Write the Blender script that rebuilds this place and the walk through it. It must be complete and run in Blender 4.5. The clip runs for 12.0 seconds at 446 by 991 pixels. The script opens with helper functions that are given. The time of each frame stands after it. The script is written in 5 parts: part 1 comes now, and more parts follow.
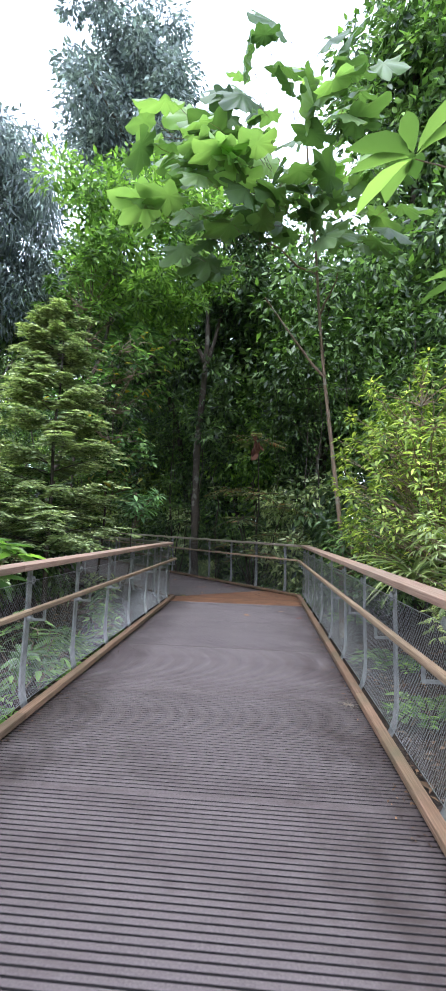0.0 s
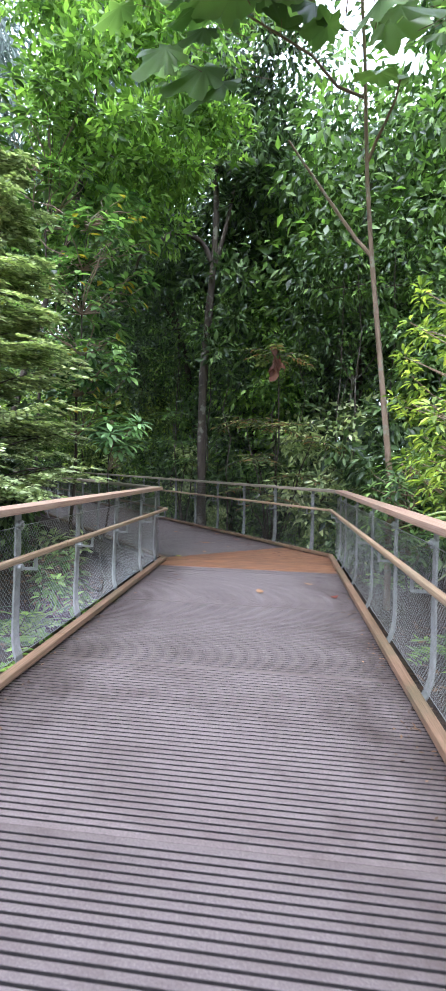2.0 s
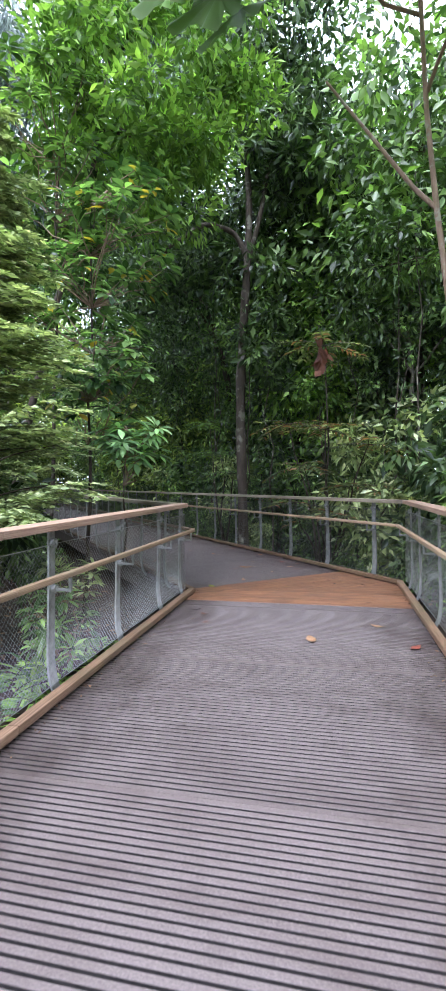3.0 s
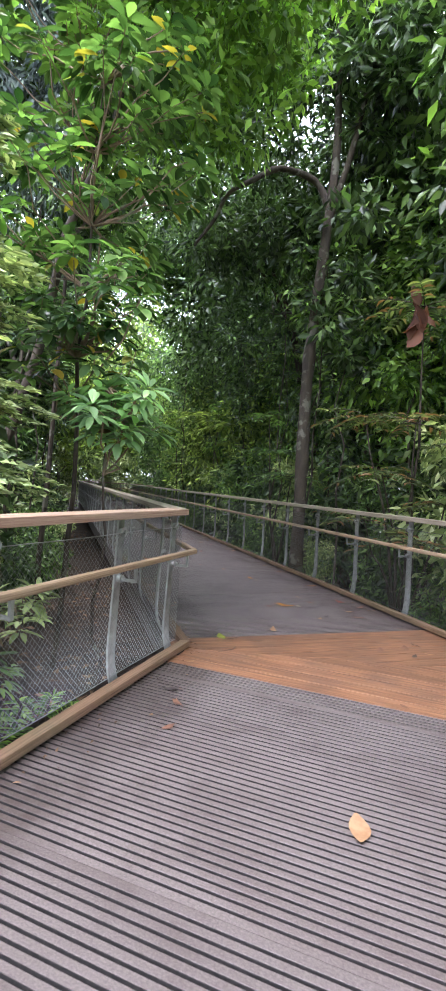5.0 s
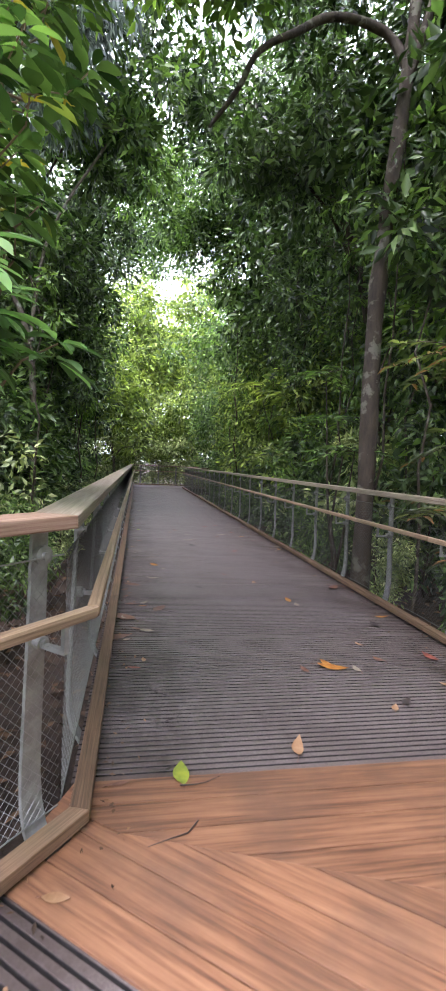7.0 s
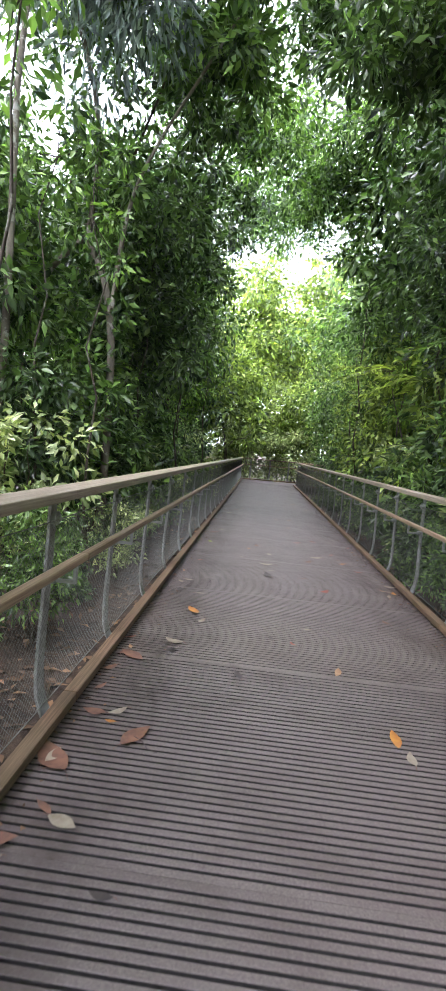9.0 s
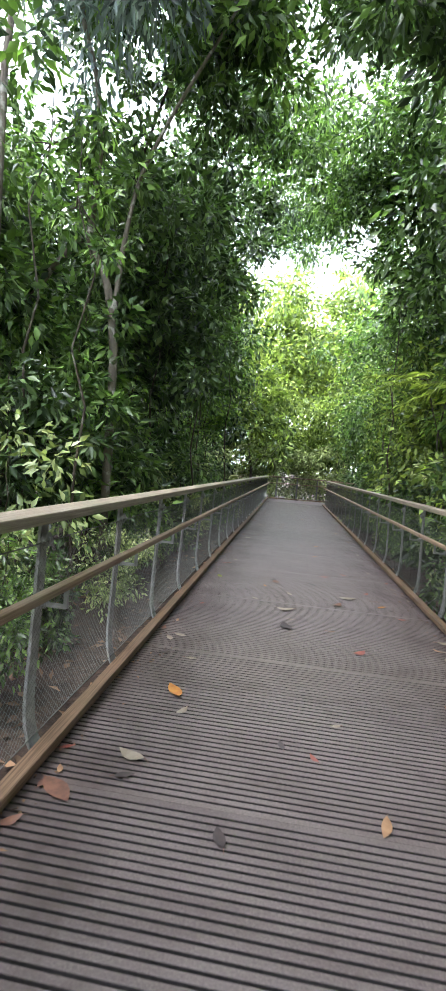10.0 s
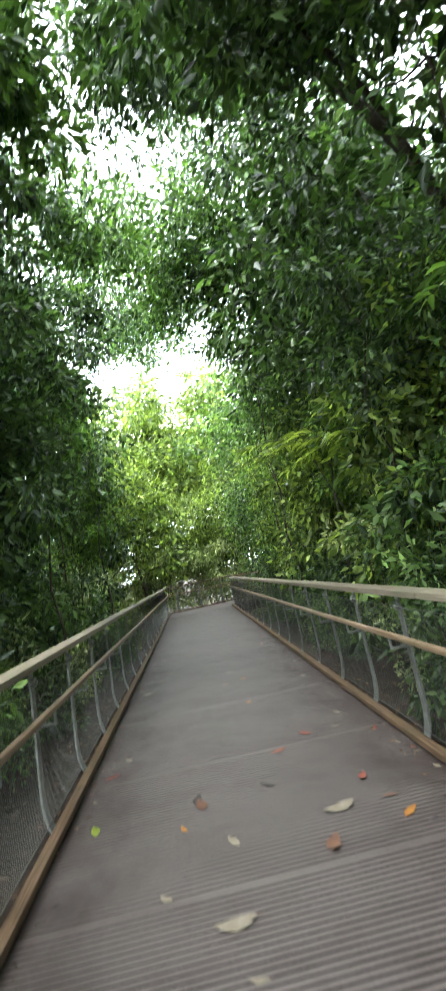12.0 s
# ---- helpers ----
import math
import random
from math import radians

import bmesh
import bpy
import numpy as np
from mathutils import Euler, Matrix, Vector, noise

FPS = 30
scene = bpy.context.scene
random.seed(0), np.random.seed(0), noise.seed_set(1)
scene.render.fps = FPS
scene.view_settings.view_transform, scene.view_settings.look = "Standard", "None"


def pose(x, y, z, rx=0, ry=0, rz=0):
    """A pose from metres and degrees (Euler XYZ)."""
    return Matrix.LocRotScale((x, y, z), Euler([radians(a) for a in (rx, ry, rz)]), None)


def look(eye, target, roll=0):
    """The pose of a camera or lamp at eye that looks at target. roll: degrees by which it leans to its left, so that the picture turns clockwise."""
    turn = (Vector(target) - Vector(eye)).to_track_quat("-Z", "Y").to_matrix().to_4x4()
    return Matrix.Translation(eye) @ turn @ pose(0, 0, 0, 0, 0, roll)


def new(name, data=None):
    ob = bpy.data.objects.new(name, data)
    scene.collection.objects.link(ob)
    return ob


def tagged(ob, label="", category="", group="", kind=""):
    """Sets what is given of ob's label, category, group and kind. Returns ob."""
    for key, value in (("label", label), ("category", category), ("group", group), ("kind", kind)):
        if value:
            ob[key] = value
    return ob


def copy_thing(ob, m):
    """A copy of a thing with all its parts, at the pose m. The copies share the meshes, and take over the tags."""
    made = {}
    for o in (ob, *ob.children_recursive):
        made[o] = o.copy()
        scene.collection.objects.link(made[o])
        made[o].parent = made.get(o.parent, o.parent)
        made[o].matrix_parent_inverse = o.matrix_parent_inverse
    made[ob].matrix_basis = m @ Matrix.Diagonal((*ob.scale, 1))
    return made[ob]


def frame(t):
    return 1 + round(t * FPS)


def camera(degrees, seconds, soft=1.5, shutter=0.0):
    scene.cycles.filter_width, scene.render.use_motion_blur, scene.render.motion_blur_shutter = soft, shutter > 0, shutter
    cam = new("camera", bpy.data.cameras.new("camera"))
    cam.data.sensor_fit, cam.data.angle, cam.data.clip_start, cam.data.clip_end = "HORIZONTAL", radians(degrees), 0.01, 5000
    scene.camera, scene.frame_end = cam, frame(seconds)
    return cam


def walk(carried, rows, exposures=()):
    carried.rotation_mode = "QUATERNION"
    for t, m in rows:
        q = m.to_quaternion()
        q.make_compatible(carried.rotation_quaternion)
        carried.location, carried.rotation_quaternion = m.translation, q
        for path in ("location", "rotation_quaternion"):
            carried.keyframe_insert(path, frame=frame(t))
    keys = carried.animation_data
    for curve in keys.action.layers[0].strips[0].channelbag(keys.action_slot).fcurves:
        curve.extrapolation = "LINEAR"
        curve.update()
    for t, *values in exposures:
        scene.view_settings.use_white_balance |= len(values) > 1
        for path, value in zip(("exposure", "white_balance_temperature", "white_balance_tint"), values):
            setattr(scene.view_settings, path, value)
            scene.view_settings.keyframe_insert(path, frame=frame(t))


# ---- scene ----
cam = camera(48.9, 12.0, soft=0.9, shutter=0.15)
ROWS = [
    (0, (0.358, 0.074, 1.356), (0.21, 2.064, 1.486), 1.9),
    (0.5, (0.351, 0.659, 1.361), (0.275, 2.655, 1.472), 1.2),
    (1, (0.36, 1.276, 1.346), (0.295, 3.275, 1.338), -1.5),
    (1.5, (0.325, 1.918, 1.34), (0.233, 3.914, 1.255), 2.7),
    (2, (0.378, 2.524, 1.331), (0.154, 4.508, 1.221), 1.6),
    (2.5, (0.336, 3.164, 1.298), (-0.076, 5.12, 1.236), -0.5),
    (3, (0.37, 3.805, 1.283), (-0.056, 5.758, 1.232), -0.6),
    (3.2, (0.359, 4.03, 1.289), (-0.076, 5.982, 1.246), -0.2),
    (4.8, (0.321, 5.703, 1.27), (-0.362, 7.582, 1.252), 3.1),
    (5, (0.311, 5.928, 1.236), (-0.406, 7.794, 1.2), 3.8),
    (5.5, (0.29, 6.483, 1.212), (-0.623, 8.254, 1.039), 0.4),
    (6, (0.223, 7.048, 1.233), (-0.684, 8.824, 1.076), 2.8),
    (6.5, (0.148, 7.575, 1.243), (-0.797, 9.332, 1.104), -0.3),
    (7, (-0.062, 8.111, 1.234), (-1.032, 9.855, 1.11), 2.7),
    (7.5, (-0.221, 8.62, 1.24), (-1.413, 10.221, 1.113), 3.9),
    (7.7, (-0.288, 8.81, 1.225), (-1.54, 10.36, 1.082), 4.4),
    (9.3, (-0.992, 10.41, 1.305), (-2.381, 11.839, 1.144), 4.7),
    (9.5, (-1.107, 10.612, 1.299), (-2.515, 12.027, 1.175), 3.8),
    (10, (-1.443, 11.043, 1.304), (-2.898, 12.412, 1.185), 4.9),
    (10.5, (-1.79, 11.598, 1.282), (-3.25, 12.96, 1.175), 5.4),
    (11, (-2.12, 12.032, 1.298), (-3.609, 13.358, 1.142), 4.9),
    (11.5, (-2.494, 12.527, 1.299), (-3.798, 14.026, 1.064), 0.2),
    (12, (-2.847, 12.972, 1.43), (-3.947, 14.617, 1.716), -10.9),
]
EXPOSURES = [(0.0, 0.6, 5450, 16), (0.5, 0.2, 5300, 18), (1.0, 1.2, 5400, 17), (3.0, 1.25, 5450, 18), (5.0, 1.5, 5700, 18), (5.5, 1.55, 5750, 19), (7.0, 1.6, 5900, 24), (7.5, 1.95, 5950, 24), (9.5, 2.0, 5850, 16), (11.0, 2.0, 5950, 11), (12.0, 1.95, 6000, 5)]
walk(cam, [(t, look(eye, target, roll)) for t, eye, target, roll in ROWS], EXPOSURES)

# ---- sky and sun: bright, hazy overcast ----
SUN_ELEVATION, SUN_AZIMUTH = radians(70), radians(200)
world = bpy.data.worlds.new("sky")
scene.world = world
world.use_nodes = True
wn, wl = world.node_tree.nodes, world.node_tree.links
sky = wn.new("ShaderNodeTexSky")
sky.sky_type, sky.sun_disc = "NISHITA", False
sky.sun_elevation, sky.sun_rotation = SUN_ELEVATION, SUN_AZIMUTH
sky.air_density, sky.dust_density = 1.0, 4.0
cloud = wn.new("ShaderNodeMixRGB")
cloud.inputs[0].default_value = 0.72
cloud.inputs[2].default_value = (17.0, 17.4, 18.0, 1)
wl.new(sky.outputs[0], cloud.inputs[1])
wl.new(cloud.outputs[0], wn["Background"].inputs[0])
wn["Background"].inputs[1].default_value = 0.15

sun_data = bpy.data.lights.new("sun", "SUN")
sun_data.energy, sun_data.angle, sun_data.color = 2.0, radians(45), (1.0, 0.97, 0.9)
sun = new("sun", sun_data)
sun.matrix_world = look((math.sin(SUN_AZIMUTH) * 40, math.cos(SUN_AZIMUTH) * 40, 110), (0, 0, 0))


# ---- materials ----
def material(name):
    m = bpy.data.materials.new(name)
    m.use_nodes = True
    return m, m.node_tree.nodes, m.node_tree.links, m.node_tree.nodes["Principled BSDF"]


def ramp(nodes, links, source, stops):
    r = nodes.new("ShaderNodeValToRGB")
    e = r.color_ramp.elements
    while len(e) < len(stops):
        e.new(0.5)
    for el, (at, col) in zip(e, stops):
        el.position, el.color = at, (*col, 1)
    links.new(source, r.inputs[0])
    return r.outputs[0]


def noise_tex(nodes, links, scale, stretch=(1, 1, 1), detail=4, rough=0.6, coords="Object"):
    tc, mp, nz = nodes.new("ShaderNodeTexCoord"), nodes.new("ShaderNodeMapping"), nodes.new("ShaderNodeTexNoise")
    mp.inputs["Scale"].default_value = stretch
    nz.inputs["Scale"].default_value, nz.inputs["Detail"].default_value, nz.inputs["Roughness"].default_value = scale, detail, rough
    links.new(tc.outputs[coords], mp.inputs[0])
    links.new(mp.outputs[0], nz.inputs[0])
    return nz.outputs[0]


def mixed(nodes, links, fac, a, b, mode="MIX"):
    m = nodes.new("ShaderNodeMixRGB")
    m.blend_type = mode
    for sock, v in zip(m.inputs, (fac, a, b)):
        if isinstance(v, (int, float)):
            sock.default_value = v
        elif isinstance(v, tuple):
            sock.default_value = (*v, 1)
        else:
            links.new(v, sock)
    return m.outputs[0]


def bumped(nodes, links, bsdf, height, strength, distance=0.01):
    b = nodes.new("ShaderNodeBump")
    b.inputs["Strength"].default_value, b.inputs["Distance"].default_value = strength, distance
    links.new(height, b.inputs["Height"])
    links.new(b.outputs[0], bsdf.inputs["Normal"])


def object_random(nodes, links, low, high):
    info, mr = nodes.new("ShaderNodeObjectInfo"), nodes.new("ShaderNodeMapRange")
    mr.inputs["To Min"].default_value, mr.inputs["To Max"].default_value = low, high
    links.new(info.outputs["Random"], mr.inputs[0])
    return mr.outputs[0]


def value_shift(nodes, links, colour, value):
    h = nodes.new("ShaderNodeHueSaturation")
    links.new(colour, h.inputs["Color"])
    links.new(value, h.inputs["Value"])
    return h.outputs[0]


def timber(name, dark, mid, light, stretch, stain, stain_amount, rough=0.6):
    """Weathered timber, its grain along the axis with the small stretch."""
    m, n, l, b = material(name)
    grain = noise_tex(n, l, 14, stretch, 6, 0.65)
    col = ramp(n, l, grain, [(0.3, dark), (0.5, mid), (0.72, light)])
    patch = ramp(n, l, noise_tex(n, l, 2.3, detail=5), [(0.45, (0, 0, 0)), (0.7, (1, 1, 1))])
    pm = n.new("ShaderNodeMath")
    pm.operation = "MULTIPLY"
    pm.inputs[1].default_value = stain_amount
    l.new(patch, pm.inputs[0])
    col = mixed(n, l, pm.outputs[0], col, stain)
    col = value_shift(n, l, col, object_random(n, l, 0.82, 1.15))
    l.new(col, b.inputs["Base Color"])
    b.inputs["Roughness"].default_value = rough
    bumped(n, l, b, grain, 0.5, 0.004)
    return m


def leaf_material(name, dark, light, trans, gloss=0.35, translucency=0.35, tip=None, tip_share=0.0):
    """A thin leaf: diffuse, translucent and a waxy gloss; every leaf takes its own shade."""
    m, n, l, b = material(name)
    geo = n.new("ShaderNodeNewGeometry")
    # stops are skewed: dark gaps and sun flecks go into the leaf colours
    deep = tuple(0.7 * c for c in dark)
    half = tuple(0.62 * d + 0.38 * c for d, c in zip(dark, light))
    last = 1.0 - tip_share if tip else 1.0
    stops = [(0.0, deep), (0.5 * last, half), (0.86 * last, light), (last, tuple(min(0.72, 1.7 * c) for c in light))]
    if tip:
        stops.append((min(1.0, 1.0 - tip_share + 0.02), tip))
    shade = ramp(n, l, geo.outputs["Random Per Island"], stops)
    # broad noise: dark patches bluish like shade, light ones brighter and warm
    big = ramp(n, l, noise_tex(n, l, 0.9, detail=3), [(0.3, (0.72, 0.78, 0.86)), (0.7, (1.48, 1.44, 1.32))])
    col = mixed(n, l, 1.0, shade, big, "MULTIPLY")
    l.new(col, b.inputs["Base Color"])
    b.inputs["Roughness"].default_value = gloss
    b.inputs["Specular IOR Level"].default_value = 0.42
    tr, mx = n.new("ShaderNodeBsdfTranslucent"), n.new("ShaderNodeMixShader")
    l.new(mixed(n, l, 1.0, col, trans, "MULTIPLY"), tr.inputs[0])
    mx.inputs[0].default_value = translucency
    l.new(b.outputs[0], mx.inputs[1])
    l.new(tr.outputs[0], mx.inputs[2])
    l.new(mx.outputs[0], n["Material Output"].inputs[0])
    return m


def bark_material(name, dark, light, blotch):
    m, n, l, b = material(name)
    fine = noise_tex(n, l, 9, (1, 1, 0.25), 6, 0.7)
    col = ramp(n, l, fine, [(0.3, dark), (0.7, light)])
    spots = ramp(n, l, noise_tex(n, l, 5, detail=4), [(0.56, (0, 0, 0)), (0.62, (1, 1, 1))])
    l.new(mixed(n, l, spots, col, blotch), b.inputs["Base Color"])
    b.inputs["Roughness"].default_value = 0.85
    bumped(n, l, b, fine, 0.8, 0.02)
    return m


DECK, n_, l_, b_ = material("grey_gritty_grooved_decking")
grit = noise_tex(n_, l_, 190, (0.5, 1, 1), 3, 0.7)
col_ = ramp(n_, l_, grit, [(0.25, (0.070, 0.054, 0.050)), (0.5, (0.118, 0.094, 0.087)), (0.75, (0.177, 0.146, 0.137))])
wash = ramp(n_, l_, noise_tex(n_, l_, 1.7, (0.6, 1.2, 1), 6, 0.65), [(0.3, (0.62, 0.56, 0.55)), (0.5, (1.0, 1.0, 1.0)), (0.75, (1.14, 1.14, 1.14))])
col_ = mixed(n_, l_, 1.0, col_, wash, "MULTIPLY")
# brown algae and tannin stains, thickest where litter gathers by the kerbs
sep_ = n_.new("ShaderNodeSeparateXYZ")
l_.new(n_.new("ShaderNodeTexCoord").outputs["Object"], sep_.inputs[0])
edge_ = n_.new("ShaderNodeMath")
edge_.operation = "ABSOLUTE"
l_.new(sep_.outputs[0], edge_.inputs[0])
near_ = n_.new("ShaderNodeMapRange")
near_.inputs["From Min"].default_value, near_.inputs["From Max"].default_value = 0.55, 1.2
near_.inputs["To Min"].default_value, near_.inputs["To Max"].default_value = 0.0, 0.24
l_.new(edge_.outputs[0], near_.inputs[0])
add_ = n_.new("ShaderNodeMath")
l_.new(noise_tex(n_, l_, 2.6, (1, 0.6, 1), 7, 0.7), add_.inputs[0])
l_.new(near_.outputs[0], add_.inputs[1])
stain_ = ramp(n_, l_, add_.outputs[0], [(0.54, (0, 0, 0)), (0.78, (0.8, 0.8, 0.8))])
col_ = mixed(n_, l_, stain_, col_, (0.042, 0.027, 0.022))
col_ = value_shift(n_, l_, col_, object_random(n_, l_, 0.92, 1.08))
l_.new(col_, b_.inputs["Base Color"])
b_.inputs["Roughness"].default_value = 0.5
bumped(n_, l_, b_, grit, 0.35, 0.003)
# near-black groove faces: the shade inside the grooves, put into the colour
GROOVE, n_, l_, b_ = material("dark_groove_shade")
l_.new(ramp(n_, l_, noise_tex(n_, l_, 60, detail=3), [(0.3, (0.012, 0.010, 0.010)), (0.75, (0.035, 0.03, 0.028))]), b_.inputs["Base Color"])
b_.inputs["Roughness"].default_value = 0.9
MERBAU = timber("red_brown_hardwood", (0.072, 0.030, 0.016), (0.205, 0.096, 0.048), (0.30, 0.155, 0.082), (0.16, 3.4, 3.4), (0.10, 0.055, 0.035), 0.7, 0.5)
RAIL_WOOD = timber("tan_rail_timber", (0.176, 0.100, 0.064), (0.296, 0.188, 0.128), (0.400, 0.288, 0.216), (9, 0.2, 9), (0.216, 0.184, 0.136), 0.45, 0.55)
KERB_WOOD = timber("kerb_timber", (0.098, 0.056, 0.030), (0.210, 0.124, 0.071), (0.315, 0.203, 0.128), (9, 0.2, 9), (0.090, 0.090, 0.045), 0.65, 0.65)
MOSSY_KERB = timber("mossy_kerb_timber", (0.055, 0.032, 0.016), (0.135, 0.080, 0.042), (0.22, 0.14, 0.08), (9, 0.2, 9), (0.060, 0.055, 0.024), 0.6, 0.75)
GREY_RAIL = timber("greyed_rail_timber", (0.152, 0.116, 0.080), (0.256, 0.208, 0.148), (0.352, 0.304, 0.232), (9, 0.2, 9), (0.160, 0.176, 0.096), 0.5, 0.65)
HAND_WOOD = timber("handrail_timber", (0.150, 0.092, 0.050), (0.275, 0.185, 0.108), (0.385, 0.285, 0.185), (9, 0.2, 9), (0.208, 0.184, 0.120), 0.4, 0.55)

STEEL, n_, l_, b_ = material("galvanised_steel")
l_.new(ramp(n_, l_, noise_tex(n_, l_, 18, detail=5), [(0.3, (0.22, 0.225, 0.205)), (0.7, (0.40, 0.405, 0.38))]), b_.inputs["Base Color"])
b_.inputs["Metallic"].default_value, b_.inputs["Roughness"].default_value = 0.45, 0.5
WIRE, n_, l_, b_ = material("stainless_wire")
b_.inputs["Base Color"].default_value = (0.34, 0.34, 0.32, 1)
b_.inputs["Metallic"].default_value, b_.inputs["Roughness"].default_value = 0.75, 0.4
# darker copy of the wire: the second run's shade is in its colour
SHADED_WIRE, n_, l_, b_ = material("shaded_wire")
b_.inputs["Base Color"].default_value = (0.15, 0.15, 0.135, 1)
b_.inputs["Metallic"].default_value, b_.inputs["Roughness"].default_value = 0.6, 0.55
BEAM, n_, l_, b_ = material("dark_bearer_timber")
l_.new(ramp(n_, l_, noise_tex(n_, l_, 6, detail=5), [(0.3, (0.03, 0.025, 0.02)), (0.7, (0.08, 0.065, 0.05))]), b_.inputs["Base Color"])
b_.inputs["Roughness"].default_value = 0.9

SOIL, n_, l_, b_ = material("damp_leaf_litter_soil")
lit = noise_tex(n_, l_, 9, detail=8, rough=0.75)
col_ = ramp(n_, l_, lit, [(0.3, (0.018, 0.012, 0.008)), (0.5, (0.042, 0.026, 0.017)), (0.68, (0.088, 0.056, 0.034)), (0.8, (0.045, 0.05, 0.022))])
l_.new(col_, b_.inputs["Base Color"])
b_.inputs["Roughness"].default_value = 0.95
bumped(n_, l_, b_, lit, 1.0, 0.05)

LEAF_DARK = leaf_material("dark_forest_leaves", (0.018, 0.036, 0.015), (0.14, 0.205, 0.075), (1.2, 1.6, 0.6), 0.3, 0.22)
LEAF_MID = leaf_material("mid_green_leaves", (0.032, 0.064, 0.022), (0.19, 0.28, 0.085), (1.25, 1.6, 0.55), 0.3, 0.3)
LEAF_BRIGHT = leaf_material("bright_green_leaves", (0.06, 0.125, 0.03), (0.24, 0.35, 0.085), (1.35, 1.6, 0.6), 0.32, 0.4)
LEAF_LUSH = leaf_material("lush_bright_green_leaves", (0.09, 0.17, 0.035), (0.28, 0.40, 0.10), (1.35, 1.6, 0.6), 0.32, 0.42)
LEAF_YELLOW = leaf_material("sunlit_yellow_green_leaves", (0.07, 0.115, 0.03), (0.33, 0.41, 0.125), (1.4, 1.5, 0.5), 0.38, 0.40)
LEAF_LIME = leaf_material("lime_green_pointed_leaves", (0.09, 0.15, 0.03), (0.42, 0.50, 0.12), (1.35, 1.5, 0.55), 0.34, 0.42)
# grey-green leaves paled towards blue, so haze sits in their colour
LEAF_GREY = leaf_material("hazy_grey_green_fine_leaves", (0.13, 0.165, 0.165), (0.27, 0.32, 0.30), (1.2, 1.3, 0.9), 0.45, 0.25)
LEAF_FERNY = leaf_material("yellowish_feathery_leaves", (0.17, 0.22, 0.08), (0.50, 0.56, 0.27), (1.2, 1.35, 0.7), 0.4, 0.33)
LEAF_BIG = leaf_material("large_lobed_leaves", (0.08, 0.135, 0.055), (0.22, 0.30, 0.13), (1.4, 1.7, 0.6), 0.4, 0.36)
LEAF_TIPPED = leaf_material("glossy_leaves_with_orange_new_growth", (0.035, 0.075, 0.028), (0.19, 0.28, 0.10), (1.25, 1.6, 0.65), 0.24, 0.33, (0.5, 0.34, 0.05), 0.05)
LEAF_SAPLING = leaf_material("pale_green_sapling_leaves", (0.08, 0.15, 0.06), (0.24, 0.36, 0.17), (1.25, 1.6, 0.7), 0.28, 0.36)
LEAF_RUSTY = leaf_material("green_and_rusty_pinnate_leaves", (0.045, 0.07, 0.03), (0.19, 0.22, 0.085), (1.25, 1.4, 0.7), 0.3, 0.33, (0.28, 0.15, 0.07), 0.22)
LEAF_DEAD = leaf_material("withered_red_brown_leaf", (0.09, 0.034, 0.018), (0.20, 0.08, 0.042), (1.4, 1.1, 0.8), 0.6, 0.25)
BARK_BROWN = bark_material("brown_bark", (0.022, 0.016, 0.011), (0.085, 0.062, 0.042), (0.15, 0.14, 0.105))
BARK_PALE = bark_material("pale_lichened_bark", (0.07, 0.058, 0.042), (0.20, 0.17, 0.125), (0.30, 0.29, 0.24))
BARK_TAN = bark_material("smooth_tan_bark", (0.15, 0.10, 0.06), (0.30, 0.21, 0.14), (0.24, 0.22, 0.15))


def fallen_material(name, colour, edge):
    m, n, l, b = material(name)
    l.new(ramp(n, l, noise_tex(n, l, 22, detail=4), [(0.35, edge), (0.65, colour)]), b.inputs["Base Color"])
    b.inputs["Roughness"].default_value = 0.55
    return m


FALLEN = [fallen_material("fallen_" + nm, c, e) for nm, c, e in (
    ("orange", (0.408, 0.184, 0.027), (0.286, 0.102, 0.020)), ("tan", (0.340, 0.204, 0.109), (0.245, 0.129, 0.061)), ("pale", (0.272, 0.231, 0.177), (0.190, 0.150, 0.102)),
    ("brown", (0.177, 0.082, 0.048), (0.102, 0.048, 0.031)), ("dark", (0.048, 0.034, 0.031), (0.027, 0.020, 0.020)), ("green", (0.245, 0.286, 0.027), (0.136, 0.177, 0.020)),
    ("red", (0.258, 0.068, 0.041), (0.163, 0.048, 0.034)))]


# ---- building helpers ----
def raw_mesh(name, verts, faces, mat, smooth=False):
    me = bpy.data.meshes.new(name)
    me.from_pydata([tuple(v) for v in verts], [], faces)
    me.materials.append(mat)
    if smooth:
        me.shade_smooth()
    me.update()
    return me


def part(name, me, parent, at=None, label=""):
    ob = new(name, me)
    ob.parent = parent
    if at is not None:
        ob.matrix_local = at
    if label:
        ob["label"] = label
    return ob


def bm_mesh(name, bm, mat, bevel=0.0, smooth=False):
    if bevel:
        bmesh.ops.bevel(bm, geom=bm.edges[:], offset=bevel, segments=2, affect="EDGES", profile=0.6)
    bmesh.ops.recalc_face_normals(bm, faces=bm.faces[:])
    me = bpy.data.meshes.new(name)
    bm.to_mesh(me)
    bm.free()
    me.materials.append(mat)
    if smooth:
        me.shade_smooth()
    return me


def prism(bm, outline, z0, z1):
    """An upright prism over a flat outline of (x, y)."""
    low = [bm.verts.new((x, y, z0)) for x, y in outline]
    top = [bm.verts.new((x, y, z1)) for x, y in outline]
    bm.faces.new(low[::-1])
    bm.faces.new(top)
    k = len(outline)
    for i in range(k):
        bm.faces.new((low[i], low[(i + 1) % k], top[(i + 1) % k], top[i]))


